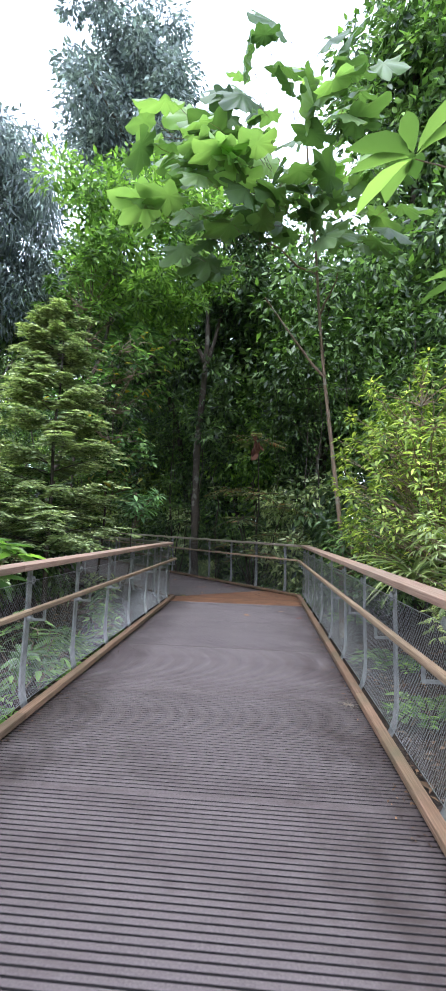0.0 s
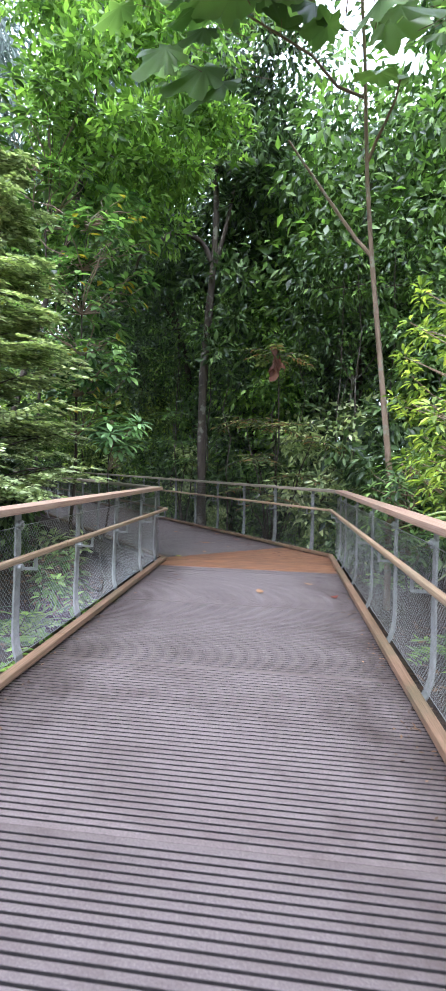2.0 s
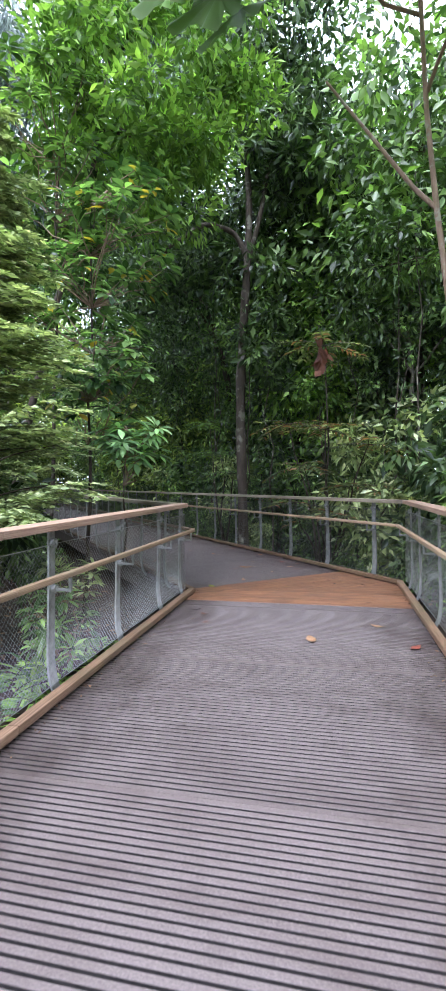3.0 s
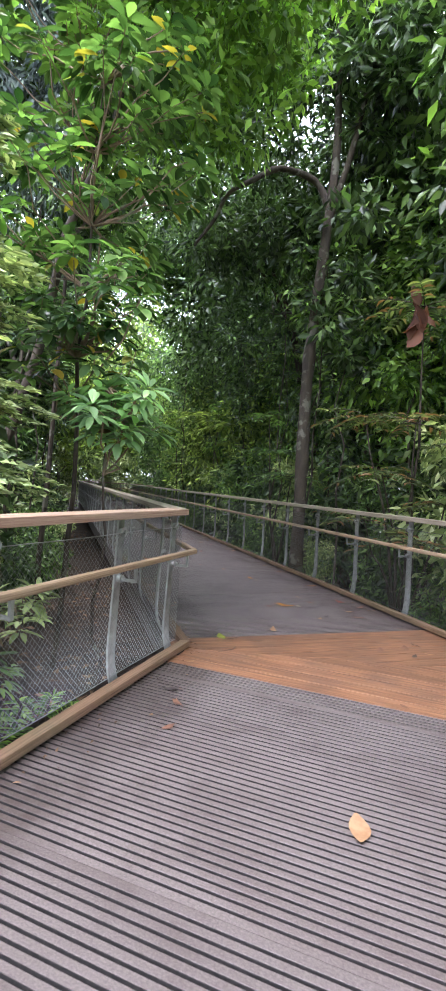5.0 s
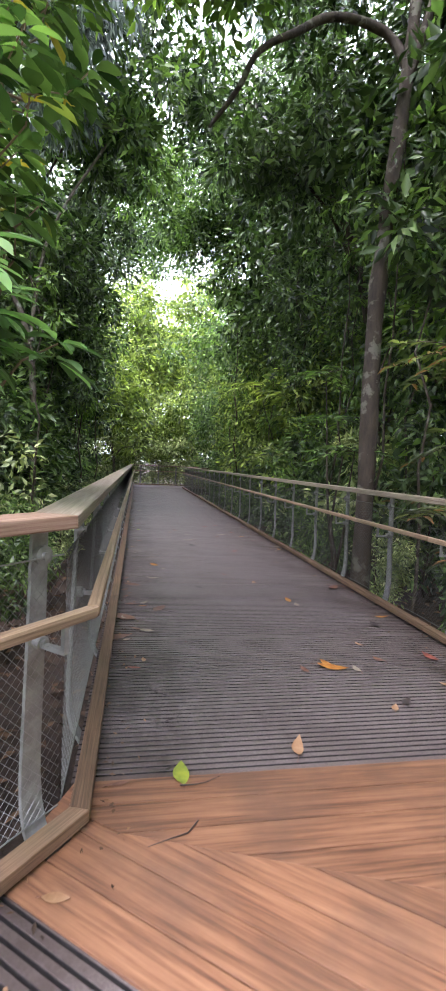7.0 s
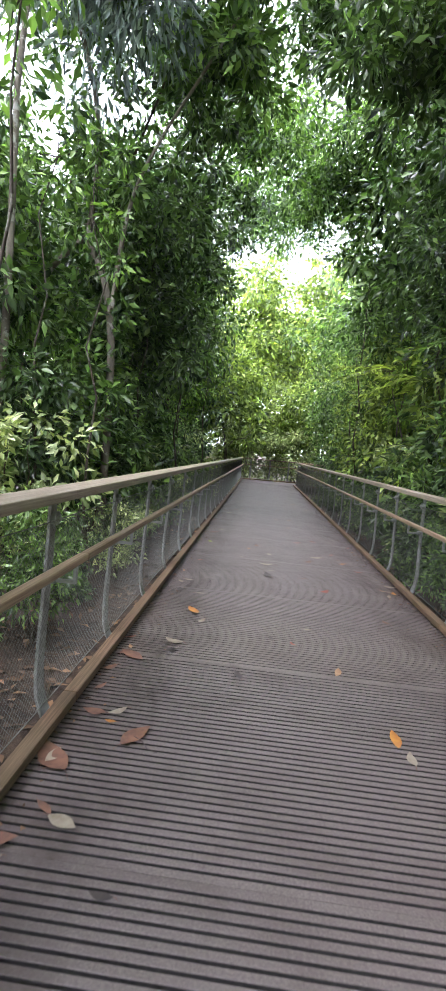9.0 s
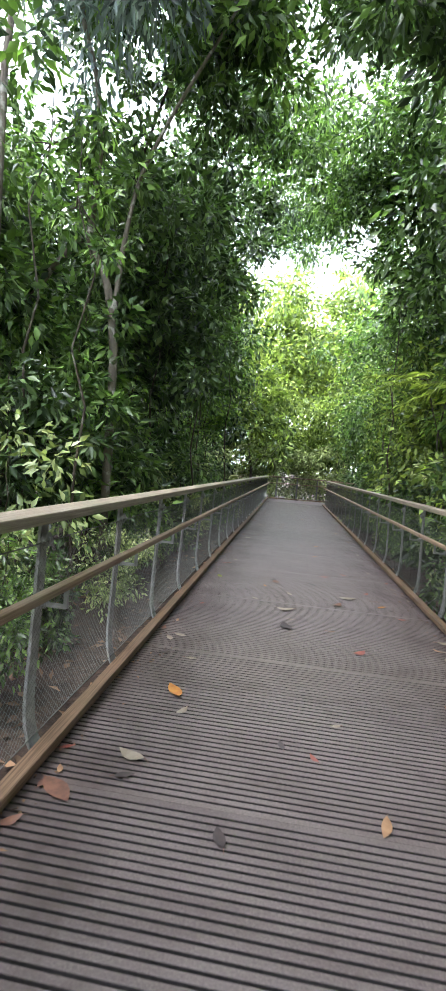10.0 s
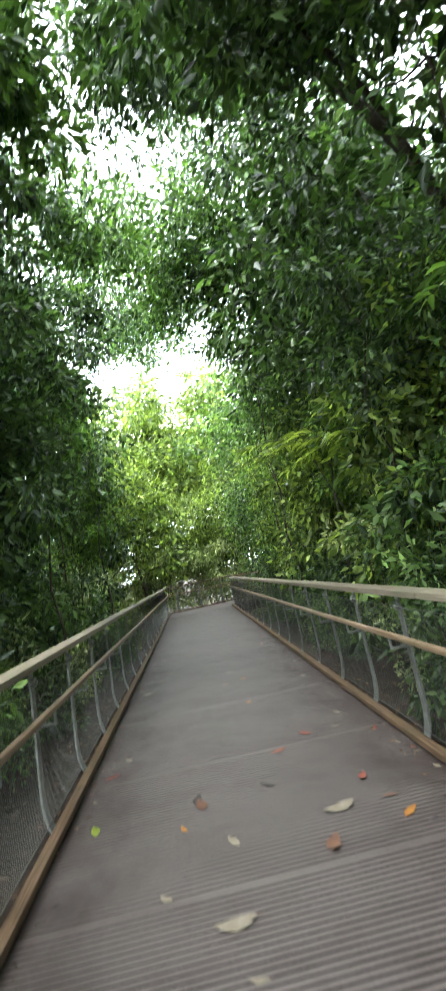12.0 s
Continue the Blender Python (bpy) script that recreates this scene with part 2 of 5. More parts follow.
def quad_mesh(name, verts, quads, mat, tris=False):
    """Fast mesh from arrays: verts (n, 3), faces (m, k)."""
    me = bpy.data.meshes.new(name)
    verts, quads = np.asarray(verts, dtype=np.float32), np.asarray(quads, dtype=np.int32)
    m, k = quads.shape
    me.vertices.add(len(verts))
    me.vertices.foreach_set("co", verts.ravel())
    me.loops.add(m * k)
    me.loops.foreach_set("vertex_index", quads.ravel())
    me.polygons.add(m)
    me.polygons.foreach_set("loop_start", np.arange(0, m * k, k, dtype=np.int32))
    me.polygons.foreach_set("loop_total", np.full(m, k, dtype=np.int32))
    me.materials.append(mat)
    me.update(calc_edges=True)
    return me


def tube(points, radii, sides=8):
    """Vertices and quads of a tapered tube along points."""
    P, R = np.asarray(points, float), np.asarray(radii, float)
    V, Q = [], []
    T = np.gradient(P, axis=0)
    T /= np.linalg.norm(T, axis=1)[:, None] + 1e-9
    ref = np.array((1.0, 0.0, 0.0)) if abs(T[0][0]) < 0.8 else np.array((0.0, 1.0, 0.0))
    for i in range(len(P)):
        a = np.cross(T[i], ref)
        a /= np.linalg.norm(a) + 1e-9
        b = np.cross(T[i], a)
        for s in range(sides):
            w = 2 * math.pi * s / sides
            V.append(P[i] + R[i] * (a * math.cos(w) + b * math.sin(w)))
    for i in range(len(P) - 1):
        for s in range(sides):
            t = (s + 1) % sides
            Q.append((i * sides + s, i * sides + t, (i + 1) * sides + t, (i + 1) * sides + s))
    return np.array(V), np.array(Q)


def join(pieces):
    V, Q, off = [], [], 0
    for v, q in pieces:
        V.append(v)
        Q.append(np.asarray(q) + off)
        off += len(v)
    return np.concatenate(V), np.concatenate(Q)


# ---- the boardwalk: three straight runs ----
HALF = 1.2
BEND = radians(39.2)
INNER_Y = 9.28
MITRE = math.tan(BEND / 2)
FAR_BEND = radians(75)
FAR_MITRE = math.tan(FAR_BEND / 2)
ca, sa = math.cos(BEND), math.sin(BEND)
SHIFT = -HALF * ca + INNER_Y * sa + HALF
START2 = HALF * sa + INNER_Y * ca
END2 = 32.2
RUN1 = Matrix.Identity(4)
RUN2 = Matrix.Rotation(BEND, 4, "Z") @ Matrix.Translation((SHIFT, 0, 0))
RUN3 = RUN2 @ Matrix.Translation((-HALF, END2, 0)) @ Matrix.Rotation(-FAR_BEND, 4, "Z") @ Matrix.Translation((HALF, 0, 0))
GROUND_Z = -0.75


def at2(x, y, z=0.0):
    return RUN2 @ Vector((x, y, z))


PITCH, PANEL = 0.0375, 41 * 0.0375


def grooved_panel(name, length, gap=0.0115, depth=0.028, half=HALF + 0.06):
    """One deck panel with grooves across it, lying along x; its rear edge at y = 0."""
    prof = [(0.0008, -0.045), (0.0008, 0.0)]
    k = int((length - PITCH * 0.3) / PITCH)
    for i in range(k):
        y = (i + 1) * PITCH
        prof += [(y - gap / 2 - 0.0015, 0.0), (y - gap / 2, -0.002), (y - gap / 2, -depth), (y + gap / 2, -depth), (y + gap / 2, -0.002), (y + gap / 2 + 0.0015, 0.0)]
    prof += [(length - 0.0008, 0.0), (length - 0.0008, -0.045)]
    V = [(-half, y, z) for y, z in prof] + [(half, y, z) for y, z in prof]
    n = len(prof)
    faces = [(i, i + 1, n + i + 1, n + i) for i in range(n - 1)]
    faces += [tuple(range(n)), tuple(range(2 * n - 1, n - 1, -1))]
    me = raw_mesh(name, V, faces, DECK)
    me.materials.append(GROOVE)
    # groove walls and floor take the painted shade colour
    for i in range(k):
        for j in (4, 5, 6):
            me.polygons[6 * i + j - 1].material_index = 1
    return me


def deck(name, label, run, y_from, y_to, first):
    """y_from to y_to in panels, of which a joint falls at first."""
    root = tagged(new(name), label, "deck", kind="structure")
    root.matrix_world = run
    jobs.append((root, y_from, y_to, first))
    return root


jobs = []
deck_first = deck("floor", "grey grooved boardwalk deck panels, slightly worn", RUN1, -7.02, 8.98, 2.63)
deck_second = deck("floor", "grey grooved boardwalk deck panels strewn with leaves", RUN2, 8.18, 30.3, 8.18)
far_root = tagged(new("floor"), "grey timber landing deck at the far turn", "deck", kind="structure")

# landing at the far turn
bm = bmesh.new()
prism(bm, [(-HALF - 0.06, 30.3), (HALF + 0.06, 30.3), (-HALF - 0.06, END2 + 0.05)], -0.035, 0.0)
part("landing", bm_mesh("landing", bm, DECK), far_root, RUN2)
bm = bmesh.new()
prism(bm, [(-HALF - 0.06, -0.05), (HALF + 0.06, 2 * HALF * FAR_MITRE + 0.05), (HALF + 0.06, 9), (-HALF - 0.06, 9)], -0.036, -0.001)
part("landing", bm_mesh("landing", bm, DECK), far_root, RUN3)

# red-brown planks that fill the wedge at the bend
wedge = tagged(new("floor"), "red-brown hardwood planks laid in a wedge at the bend", "deck", kind="structure")


def wedge_row(y0, y1, run, sign, corner):
    """A plank across the run between y0 and y1, cut along the mitre."""
    def cut(y):
        return max(-HALF - 0.05, -HALF + sign * (y - corner) / MITRE)
    a, b = cut(y0), cut(y1)
    if a > HALF and b > HALF:
        return
    bm = bmesh.new()
    end = HALF + 0.05
    pts = [(min(a, end), y0), (end, y0), (end, y1), (min(b, end), y1)]
    if abs(pts[3][0] - end) < 1e-4 or abs(pts[0][0] - end) < 1e-4:
        yk = corner + sign * (end + HALF) * MITRE
        pts = [(a, y0), (end, y0), (end, yk)] if sign > 0 else [(b, y1), (end, yk), (end, y1)]
    prism(bm, pts, -0.03, 0.004)
    part("plank", bm_mesh("plank", bm, MERBAU, 0.0025), wedge, run)


bm = bmesh.new()
w_ = HALF + 0.05
prism(bm, [(-w_, 8.98), (w_, 8.98), (w_, INNER_Y + 2 * HALF * MITRE), *[tuple(at2(x_, 8.18))[:2] for x_ in (w_, -w_)]], -0.06, -0.002)
part("underlay", bm_mesh("underlay", bm, MERBAU), wedge)
row = 8.98
while row < INNER_Y + 2 * HALF * MITRE:
    wedge_row(row + 0.002, row + 0.138, RUN1, 1, INNER_Y)
    row += 0.14
row = 8.18
while row > START2 - 2 * HALF * MITRE:
    wedge_row(row - 0.138, row - 0.002, RUN2, -1, START2)
    row -= 0.14


# ---- railings ----
def end_y(ref, slope, side, x):
    return ref + (x - side * HALF) * slope


def bar(bm, side, u0, u1, z0, z1, start, end, y0=None, y1=None):
    """A straight bar between lateral offsets u0 and u1 from the deck's edge, its ends cut along the mitres."""
    xa, xb = side * (HALF + u0), side * (HALF + u1)
    def y_at(x, lim, ref):
        return end_y(*ref, side, x) if lim is None else lim
    out = [(xa, y_at(xa, y0, start)), (xb, y_at(xb, y0, start)), (xb, y_at(xb, y1, end)), (xa, y_at(xa, y1, end))]
    if side < 0:
        out = out[::-1]
    prism(bm, out, z0, z1)


POST_STEP = 0.972


def post_mesh():
    """A flat bar that stands outside the deck and curls in under it; local x points outward."""
    prof = [(0.098, 1.005), (0.100, 0.80), (0.106, 0.55), (0.114, 0.32), (0.116, 0.20), (0.108, 0.10), (0.088, 0.03), (0.055, -0.03), (0.02, -0.07), (-0.02, -0.09)]
    wid = [0.030, 0.032, 0.034, 0.036, 0.038, 0.040, 0.041, 0.042, 0.042, 0.042]
    V, F = [], []
    for (u, z), w in zip(prof, wid):
        V += [(u, -w, z), (u, w, z), (u + 0.014, w, z), (u + 0.014, -w, z)]
    for i in range(len(prof) - 1):
        for s in range(4):
            t = (s + 1) % 4
            F.append((4 * i + s, 4 * i + t, 4 * i + 4 + t, 4 * i + 4 + s))
    F += [(3, 2, 1, 0), tuple(4 * len(prof) - 4 + i for i in range(4))]
    return raw_mesh("post", V, F, STEEL)


def disc(bm, centre, radius, depth, axis=(1, 0, 0), seg=14):
    m = Vector((0, 0, 1)).rotation_difference(Vector(axis)).to_matrix().to_4x4()
    bmesh.ops.create_cone(bm, cap_ends=True, segments=seg, radius1=radius, radius2=radius * 0.92, depth=depth, matrix=Matrix.Translation(centre) @ m)


def bracket_mesh():
    """The handrail bracket: a boss on the post, an arm inwards and a prong up to the rail."""
    bm = bmesh.new()
    disc(bm, (0.088, 0, 0.645), 0.024, 0.03)
    disc(bm, (0.072, 0, 0.645), 0.014, 0.02)
    for a, b in (((-0.026, -0.010, 0.632), (0.08, 0.010, 0.648)), ((-0.028, -0.009, 0.635), (-0.012, 0.009, 0.721))):
        c = [(a[i] + b[i]) / 2 for i in range(3)]
        s = [b[i] - a[i] for i in range(3)]
        bmesh.ops.create_cube(bm, size=1, matrix=Matrix.Translation(c) @ Matrix.Diagonal((*s, 1)))
    return bm_mesh("bracket", bm, STEEL)


def bolt_mesh():
    bm = bmesh.new()
    disc(bm, (0.088, 0, 0.925), 0.032, 0.022)
    disc(bm, (0.072, 0, 0.925), 0.014, 0.016, seg=6)
    return bm_mesh("bolt", bm, STEEL)


POST, BRACKET, BOLT = post_mesh(), bracket_mesh(), bolt_mesh()


def wire_net(name, side, y0, y1, mat, z0=0.075, z1=0.925, pitch=0.034, angle=47, radius=0.00095):
    """Two families of slanting wires between z0 and z1, with a cable along the top."""
    x = side * (HALF + 0.072)
    reach = (z1 - z0) / math.tan(radians(angle))
    pieces = []
    V, Q = [], []
    for fam in (1, -1):
        k = int((y1 - y0 + reach) / pitch)
        for i in range(k):
            base = y0 - reach + i * pitch if fam > 0 else y0 + i * pitch
            a = np.array((base, z0))
            b = np.array((base + fam * reach, z1))
            lo, hi = 0.0, 1.0
            d = b - a
            t0, t1 = sorted(((y0 - a[0]) / d[0], (y1 - a[0]) / d[0]))
            lo, hi = max(lo, t0), min(hi, t1)
            if hi - lo < 0.02:
                continue
            p, q = a + lo * d, a + hi * d
            off = 0.0012 * fam
            n = len(V)
            for pt in (p, q):
                for w in range(3):
                    th = 2 * math.pi * w / 3
                    V.append((x + off + radius * math.cos(th), pt[0] + radius * math.sin(th) * 0.8, pt[1] + radius * math.sin(th) * 0.5))
            Q += [(n, n + 1, n + 4, n + 3), (n + 1, n + 2, n + 5, n + 4), (n + 2, n, n + 3, n + 5)]
    pieces.append((np.array(V), np.array(Q)))
    for z in (z0, z1):
        ys = np.linspace(y0, y1, max(2, int((y1 - y0) / 0.2)))
        sag = 0.006 * np.abs(np.sin((ys - y0) / POST_STEP * math.pi))
        pieces.append(tube([(x, y, z - s) for y, s in zip(ys, sag)], [0.0028] * len(ys), 5))
    v, q = join(pieces)
    return quad_mesh(name, v, q, mat)


def railing(label, run, side, start, end, first_post, wood, seed, extra=()):
    """Posts, net, top boards, handrail and kerb along one side of a run; start and end are (y at the deck's edge, mitre slope)."""
    rnd = random.Random(seed)
    kerb_wood = KERB_WOOD if wood is RAIL_WOOD else MOSSY_KERB
    root = tagged(new("railing"), label, "railing", group="boardwalk railings")
    root.matrix_world = run
    y0, y1 = end_y(*start, side, side * (HALF + 0.07)), end_y(*end, side, side * (HALF + 0.07))
    # top boards
    cuts = [None]
    y = start[0] + 2.4 + rnd.random()
    while y < end[0] - 1.2:
        cuts.append(y)
        y += 2.61
    cuts.append(None)
    for i in range(len(cuts) - 1):
        bm = bmesh.new()
        a = cuts[i] + 0.0015 if cuts[i] is not None else None
        b = cuts[i + 1] - 0.0015 if cuts[i + 1] is not None else None
        lift = rnd.uniform(-0.0015, 0.0015)
        bar(bm, side, 0.035, 0.185, 1.005 + lift, 1.05 + lift, start, end, a, b)
        part("top_board", bm_mesh("top_board", bm, wood, 0.006), root)
        bm = bmesh.new()
        bar(bm, side, -0.042, 0.002, 0.72 + lift, 0.757 + lift, start, end, a, b)
        part("handrail", bm_mesh("handrail", bm, HAND_WOOD, 0.011), root, label="slim timber handrail")
        bm = bmesh.new()
        bar(bm, side, -0.03, 0.038, 0.02, 0.066 + lift, start, end, a, b)
        part("kerb", bm_mesh("kerb", bm, kerb_wood, 0.006), root, label="timber kerb board along the deck edge")
    # bearer below the deck's edge
    bm = bmesh.new()
    bar(bm, side, -0.10, 0.05, -0.30, -0.04, start, end)
    part("bearer", bm_mesh("bearer", bm, BEAM), root)
    part("wire_net", wire_net("wire_net", side, y0 + 0.01, y1 - 0.01, WIRE if wood is RAIL_WOOD else SHADED_WIRE), root, label="fine diamond stainless wire netting")
    turn = Matrix.Identity(4) if side > 0 else Matrix.Rotation(math.pi, 4, "Z")
    places = list(np.arange(first_post, y1 - 0.05, POST_STEP)) + list(extra)
    for y in places:
        if y > y0 + 0.05:
            at = Matrix.Translation((side * HALF, y, 0)) @ turn
            p = part("post", POST, root, at, "galvanised flat steel post curled in at the foot")
            part("bracket", BRACKET, p)
            part("bolt", BOLT, p)
            # packer under the kerb
            bm = bmesh.new()
            bar(bm, side, -0.02, 0.042, 0.0, 0.022, start, end, y - 0.05, y + 0.05)
            part("packer", bm_mesh("packer", bm, BEAM), root)
    return root


S1_START = (-7.0, 0.0)
railing("timber-topped steel railing with wire netting, sunlit tan boards", RUN1, -1, S1_START, (INNER_Y, MITRE), 8.46 - 15 * POST_STEP, RAIL_WOOD, 1, (9.17,))
railing("timber-topped steel railing with wire netting beside shrubs", RUN1, 1, S1_START, (INNER_Y + 2 * HALF * MITRE, MITRE), 4.53 - 11 * POST_STEP, RAIL_WOOD, 2, (9.95,))
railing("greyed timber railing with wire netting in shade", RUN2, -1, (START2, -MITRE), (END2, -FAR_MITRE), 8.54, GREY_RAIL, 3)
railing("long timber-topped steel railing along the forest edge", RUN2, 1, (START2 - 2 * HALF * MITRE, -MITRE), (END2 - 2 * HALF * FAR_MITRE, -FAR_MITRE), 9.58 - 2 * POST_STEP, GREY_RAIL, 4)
# lighter wood and wire here stand in for the light at the far turn
railing("pale tan timber railing crossing the far turn", RUN3, -1, (0.0, FAR_MITRE), (9.0, 0.0), 0.4, RAIL_WOOD, 5)
railing("pale tan timber railing beyond the far turn", RUN3, 1, (2 * HALF * FAR_MITRE, FAR_MITRE), (9.0, 0.0), 2.3, RAIL_WOOD, 6)

# ---- ground: one sheet to the horizon ----
steps = np.concatenate([-np.geomspace(900, 42, 9), np.linspace(-40, 60, 90), np.geomspace(64, 900, 9)])
gx, gy = np.meshgrid(steps, steps, indexing="ij")
gz = np.array([noise.noise((x * 0.35, y * 0.35, 0.0)) * 0.16 + noise.noise((x * 1.3, y * 1.3, 5.0)) * 0.05 for x, y in zip(gx.ravel(), gy.ravel())]) + GROUND_Z
k = len(steps)
ii, jj = np.meshgrid(np.arange(k - 1), np.arange(k - 1), indexing="ij")
a = (ii * k + jj).ravel()
ground = tagged(new("ground", quad_mesh("ground", np.stack([gx.ravel(), gy.ravel(), gz], 1), np.stack([a, a + k, a + k + 1, a + 1], 1), SOIL)), "dark damp forest soil with leaf litter", "ground", kind="structure")
ground.data.shade_smooth()


# ---- plants ----
LEAF2 = (np.array([(0, 0, 0), (0.42, -0.5, 0.07), (1, 0, -0.10), (0.42, 0.5, 0.07)]), np.array([(0, 1, 2), (0, 2, 3)]))
LEAF4 = (np.array([(0, 0, 0), (0.26, -0.42, 0.08), (0.64, -0.40, 0.06), (1, 0, -0.16), (0.64, 0.40, 0.06), (0.26, 0.42, 0.08), (0.5, 0, -0.02)]),
         np.array([(0, 1, 6), (1, 2, 6), (2, 3, 6), (6, 3, 4), (6, 4, 5), (6, 5, 0)]))



def broad_template():
    """A broad oval leaf with a folded midrib and drooping tip."""
    st = [(0.0, 0.0), (0.13, 0.22), (0.33, 0.43), (0.56, 0.50), (0.80, 0.34), (1.0, 0.0)]
    V = [(t, 0.0, 0.03 - 0.20 * t * t) for t, w in st]
    for hand in (-1, 1):
        V += [(t, hand * w, 0.085 * w / 0.5 + 0.03 - 0.22 * t * t + 0.012 * math.sin(9 * t)) for t, w in st[1:5]]
    F = []
    for o, flip in ((6, False), (10, True)):
        tri = [(0, o, 1)] + [f for i in range(3) for f in ((o + i, o + i + 1, i + 1), (o + i + 1, i + 2, i + 1))] + [(o + 3, 5, 4)]
        F += [t[::-1] if flip else t for t in tri]
    return np.array(V), np.array(F)


LEAF8 = broad_template()


def unit(v):
    return v / (np.linalg.norm(v, axis=-1, keepdims=True) + 1e-9)


def leaf_arrays(P, D, N, length, width, template):
    """Leaves at P that point along D and face N."""
    T, F = template
    D = unit(D)
    S = unit(np.cross(D, N))
    U = np.cross(S, D)
    L, W = np.broadcast_to(length, len(P))[:, None, None], np.broadcast_to(width, len(P))[:, None, None]
    V = P[:, None, :] + L * T[None, :, 0:1] * D[:, None, :] + W * T[None, :, 1:2] * S[:, None, :] + L * T[None, :, 2:3] * U[:, None, :]
    Q = F[None] + (np.arange(len(P)) * len(T))[:, None, None]
    return V.reshape(-1, 3), Q.reshape(-1, F.shape[1])


def clump_leaves(rng, centres, radii, per, droop, flat=0.75):
    """Places and directions of leaves round clump centres."""
    n = len(centres) * per
    C, R = np.repeat(centres, per, 0), np.repeat(radii, per)
    off = unit(rng.normal(size=(n, 3)))
    P = C + off * (R * rng.random(n) ** 0.45)[:, None] * np.array((1, 1, flat))
    D = unit(off + rng.normal(size=(n, 3)) * 0.5 + np.array((0, 0, -droop)))
    N = unit(rng.normal(size=(n, 3)) * 0.85 + off * 0.5 + np.array((0, 0, 0.75)))
    return P, D, N


def crown_centres(rng, n, centre, rx, ry, rz, hollow=0.45):
    """Clump centres in an uneven crown: more near the outside, with lobes and gaps."""
    out = []
    while len(out) < n:
        d = unit(rng.normal(size=3))
        lobe = 0.74 + 0.5 * noise.noise(Vector((d[0] * 1.6 + centre[0], d[1] * 1.6 + centre[1], d[2] * 1.6 + centre[2])))
        r = hollow + (1 - hollow) * rng.random() ** 0.6
        out.append(np.array(centre) + d * r * lobe * np.array((rx, ry, rz)))
    return np.array(out)


def bent(rng, a, b, k, wobble):
    t = np.linspace(0, 1, k)[:, None]
    P = np.array(a) * (1 - t) + np.array(b) * t
    P[1:-1] += rng.normal(size=(k - 2, 3)) * wobble
    return P


def plant(name, label, category, seed, height, crown, clumps, clump_r, per, leaf, leaf_mat, bark, trunk_r, droop=0.35, limbs=10, template=LEAF2, trunk=None, group="", hollow=0.45, stems=1):
    """A tree or shrub with its foot at the origin. crown: (centre, rx, ry, rz); leaf: (length, width)."""
    rng = np.random.default_rng(seed)
    root = tagged(new(name), label, category, group)
    centre, rx, ry, rz = crown
    C = crown_centres(rng, clumps, centre, rx, ry, rz, hollow)
    top = np.array((centre[0], centre[1], centre[2] + rz * 0.55))
    for s in range(stems):
        foot = np.array((0, 0, -0.3)) + (rng.normal(size=3) * np.array((0.12, 0.12, 0)) if s else 0)
        tip = top + (rng.normal(size=3) * np.array((rx, ry, rz)) * 0.35 if s else 0)
        path = np.array(trunk) if trunk is not None and s == 0 else bent(rng, foot, tip, 9, height * 0.012)
        part("trunk" if s == 0 else "stem", quad_mesh("trunk", *tube(path, np.linspace(trunk_r, trunk_r * 0.22, len(path)) * (1.0 if s == 0 else 0.7), 8), bark), root)
        if s == 0:
            main = path
    for c in C[: limbs]:
        i = min(len(main) - 2, max(1, int(np.searchsorted(main[:, 2], c[2] - 0.25 * rz))))
        part("limb", quad_mesh("limb", *tube(bent(rng, main[i], c, 5, 0.05 * np.linalg.norm(c - main[i])), np.linspace(trunk_r * 0.42, trunk_r * 0.1, 5), 5), bark), root)
    R = clump_r * rng.uniform(0.6, 1.35, len(C))
    P, D, N = clump_leaves(rng, C, R, per, droop)
    size = rng.uniform(0.65, 1.2, len(P))
    part("crown", quad_mesh("crown", *leaf_arrays(P, D, N, leaf[0] * size, leaf[1] * size, template), leaf_mat), root)
    return root


def put(ob, x, y, scale=1.0, turn=0.0, z=None):
    ob.matrix_world = Matrix.Translation((x, y, GROUND_Z if z is None else z)) @ Matrix.Rotation(turn, 4, "Z") @ Matrix.Scale(scale, 4)


def again(ob, x, y, scale, turn, z=None):
    s = ob.matrix_basis.to_scale()[0]
    c = copy_thing(ob, Matrix.Identity(4))
    c.matrix_basis = Matrix.Translation((x, y, GROUND_Z if z is None else z)) @ Matrix.Rotation(turn, 4, "Z") @ Matrix.Scale(scale, 4)
    return c


# prototypes of the forest, first placed, then repeated
shrubs = [
    plant("shrub", "dense dark-green understorey shrub with drooping leaves", "shrub", 11, 3.2, ((0, 0, 1.7), 1.6, 1.5, 1.9), 34, 0.46, 64, (0.21, 0.085), LEAF_DARK, BARK_BROWN, 0.03, 0.5, 3, LEAF2, group="forest shrubs", hollow=0.2, stems=3),
    plant("shrub", "mid-green understorey shrub with narrow leaves", "shrub", 12, 3.4, ((0, 0, 1.8), 1.5, 1.6, 2.0), 34, 0.46, 64, (0.20, 0.07), LEAF_MID, BARK_BROWN, 0.03, 0.4, 3, LEAF2, group="forest shrubs", hollow=0.2, stems=3),
    plant("shrub", "dark broad-leaved forest shrub with glossy leaves", "shrub", 13, 2.8, ((0, 0, 1.5), 1.5, 1.4, 1.8), 26, 0.46, 60, (0.26, 0.11), LEAF_DARK, BARK_BROWN, 0.03, 0.6, 3, LEAF2, group="forest shrubs", hollow=0.2, stems=3),
    plant("shrub", "yellowish-green understorey shrub catching the light", "shrub", 14, 3.0, ((0, 0, 1.6), 1.4, 1.5, 1.8), 28, 0.44, 60, (0.19, 0.075), LEAF_FERNY, BARK_BROWN, 0.03, 0.4, 3, LEAF2, group="forest shrubs", hollow=0.2, stems=3),
]
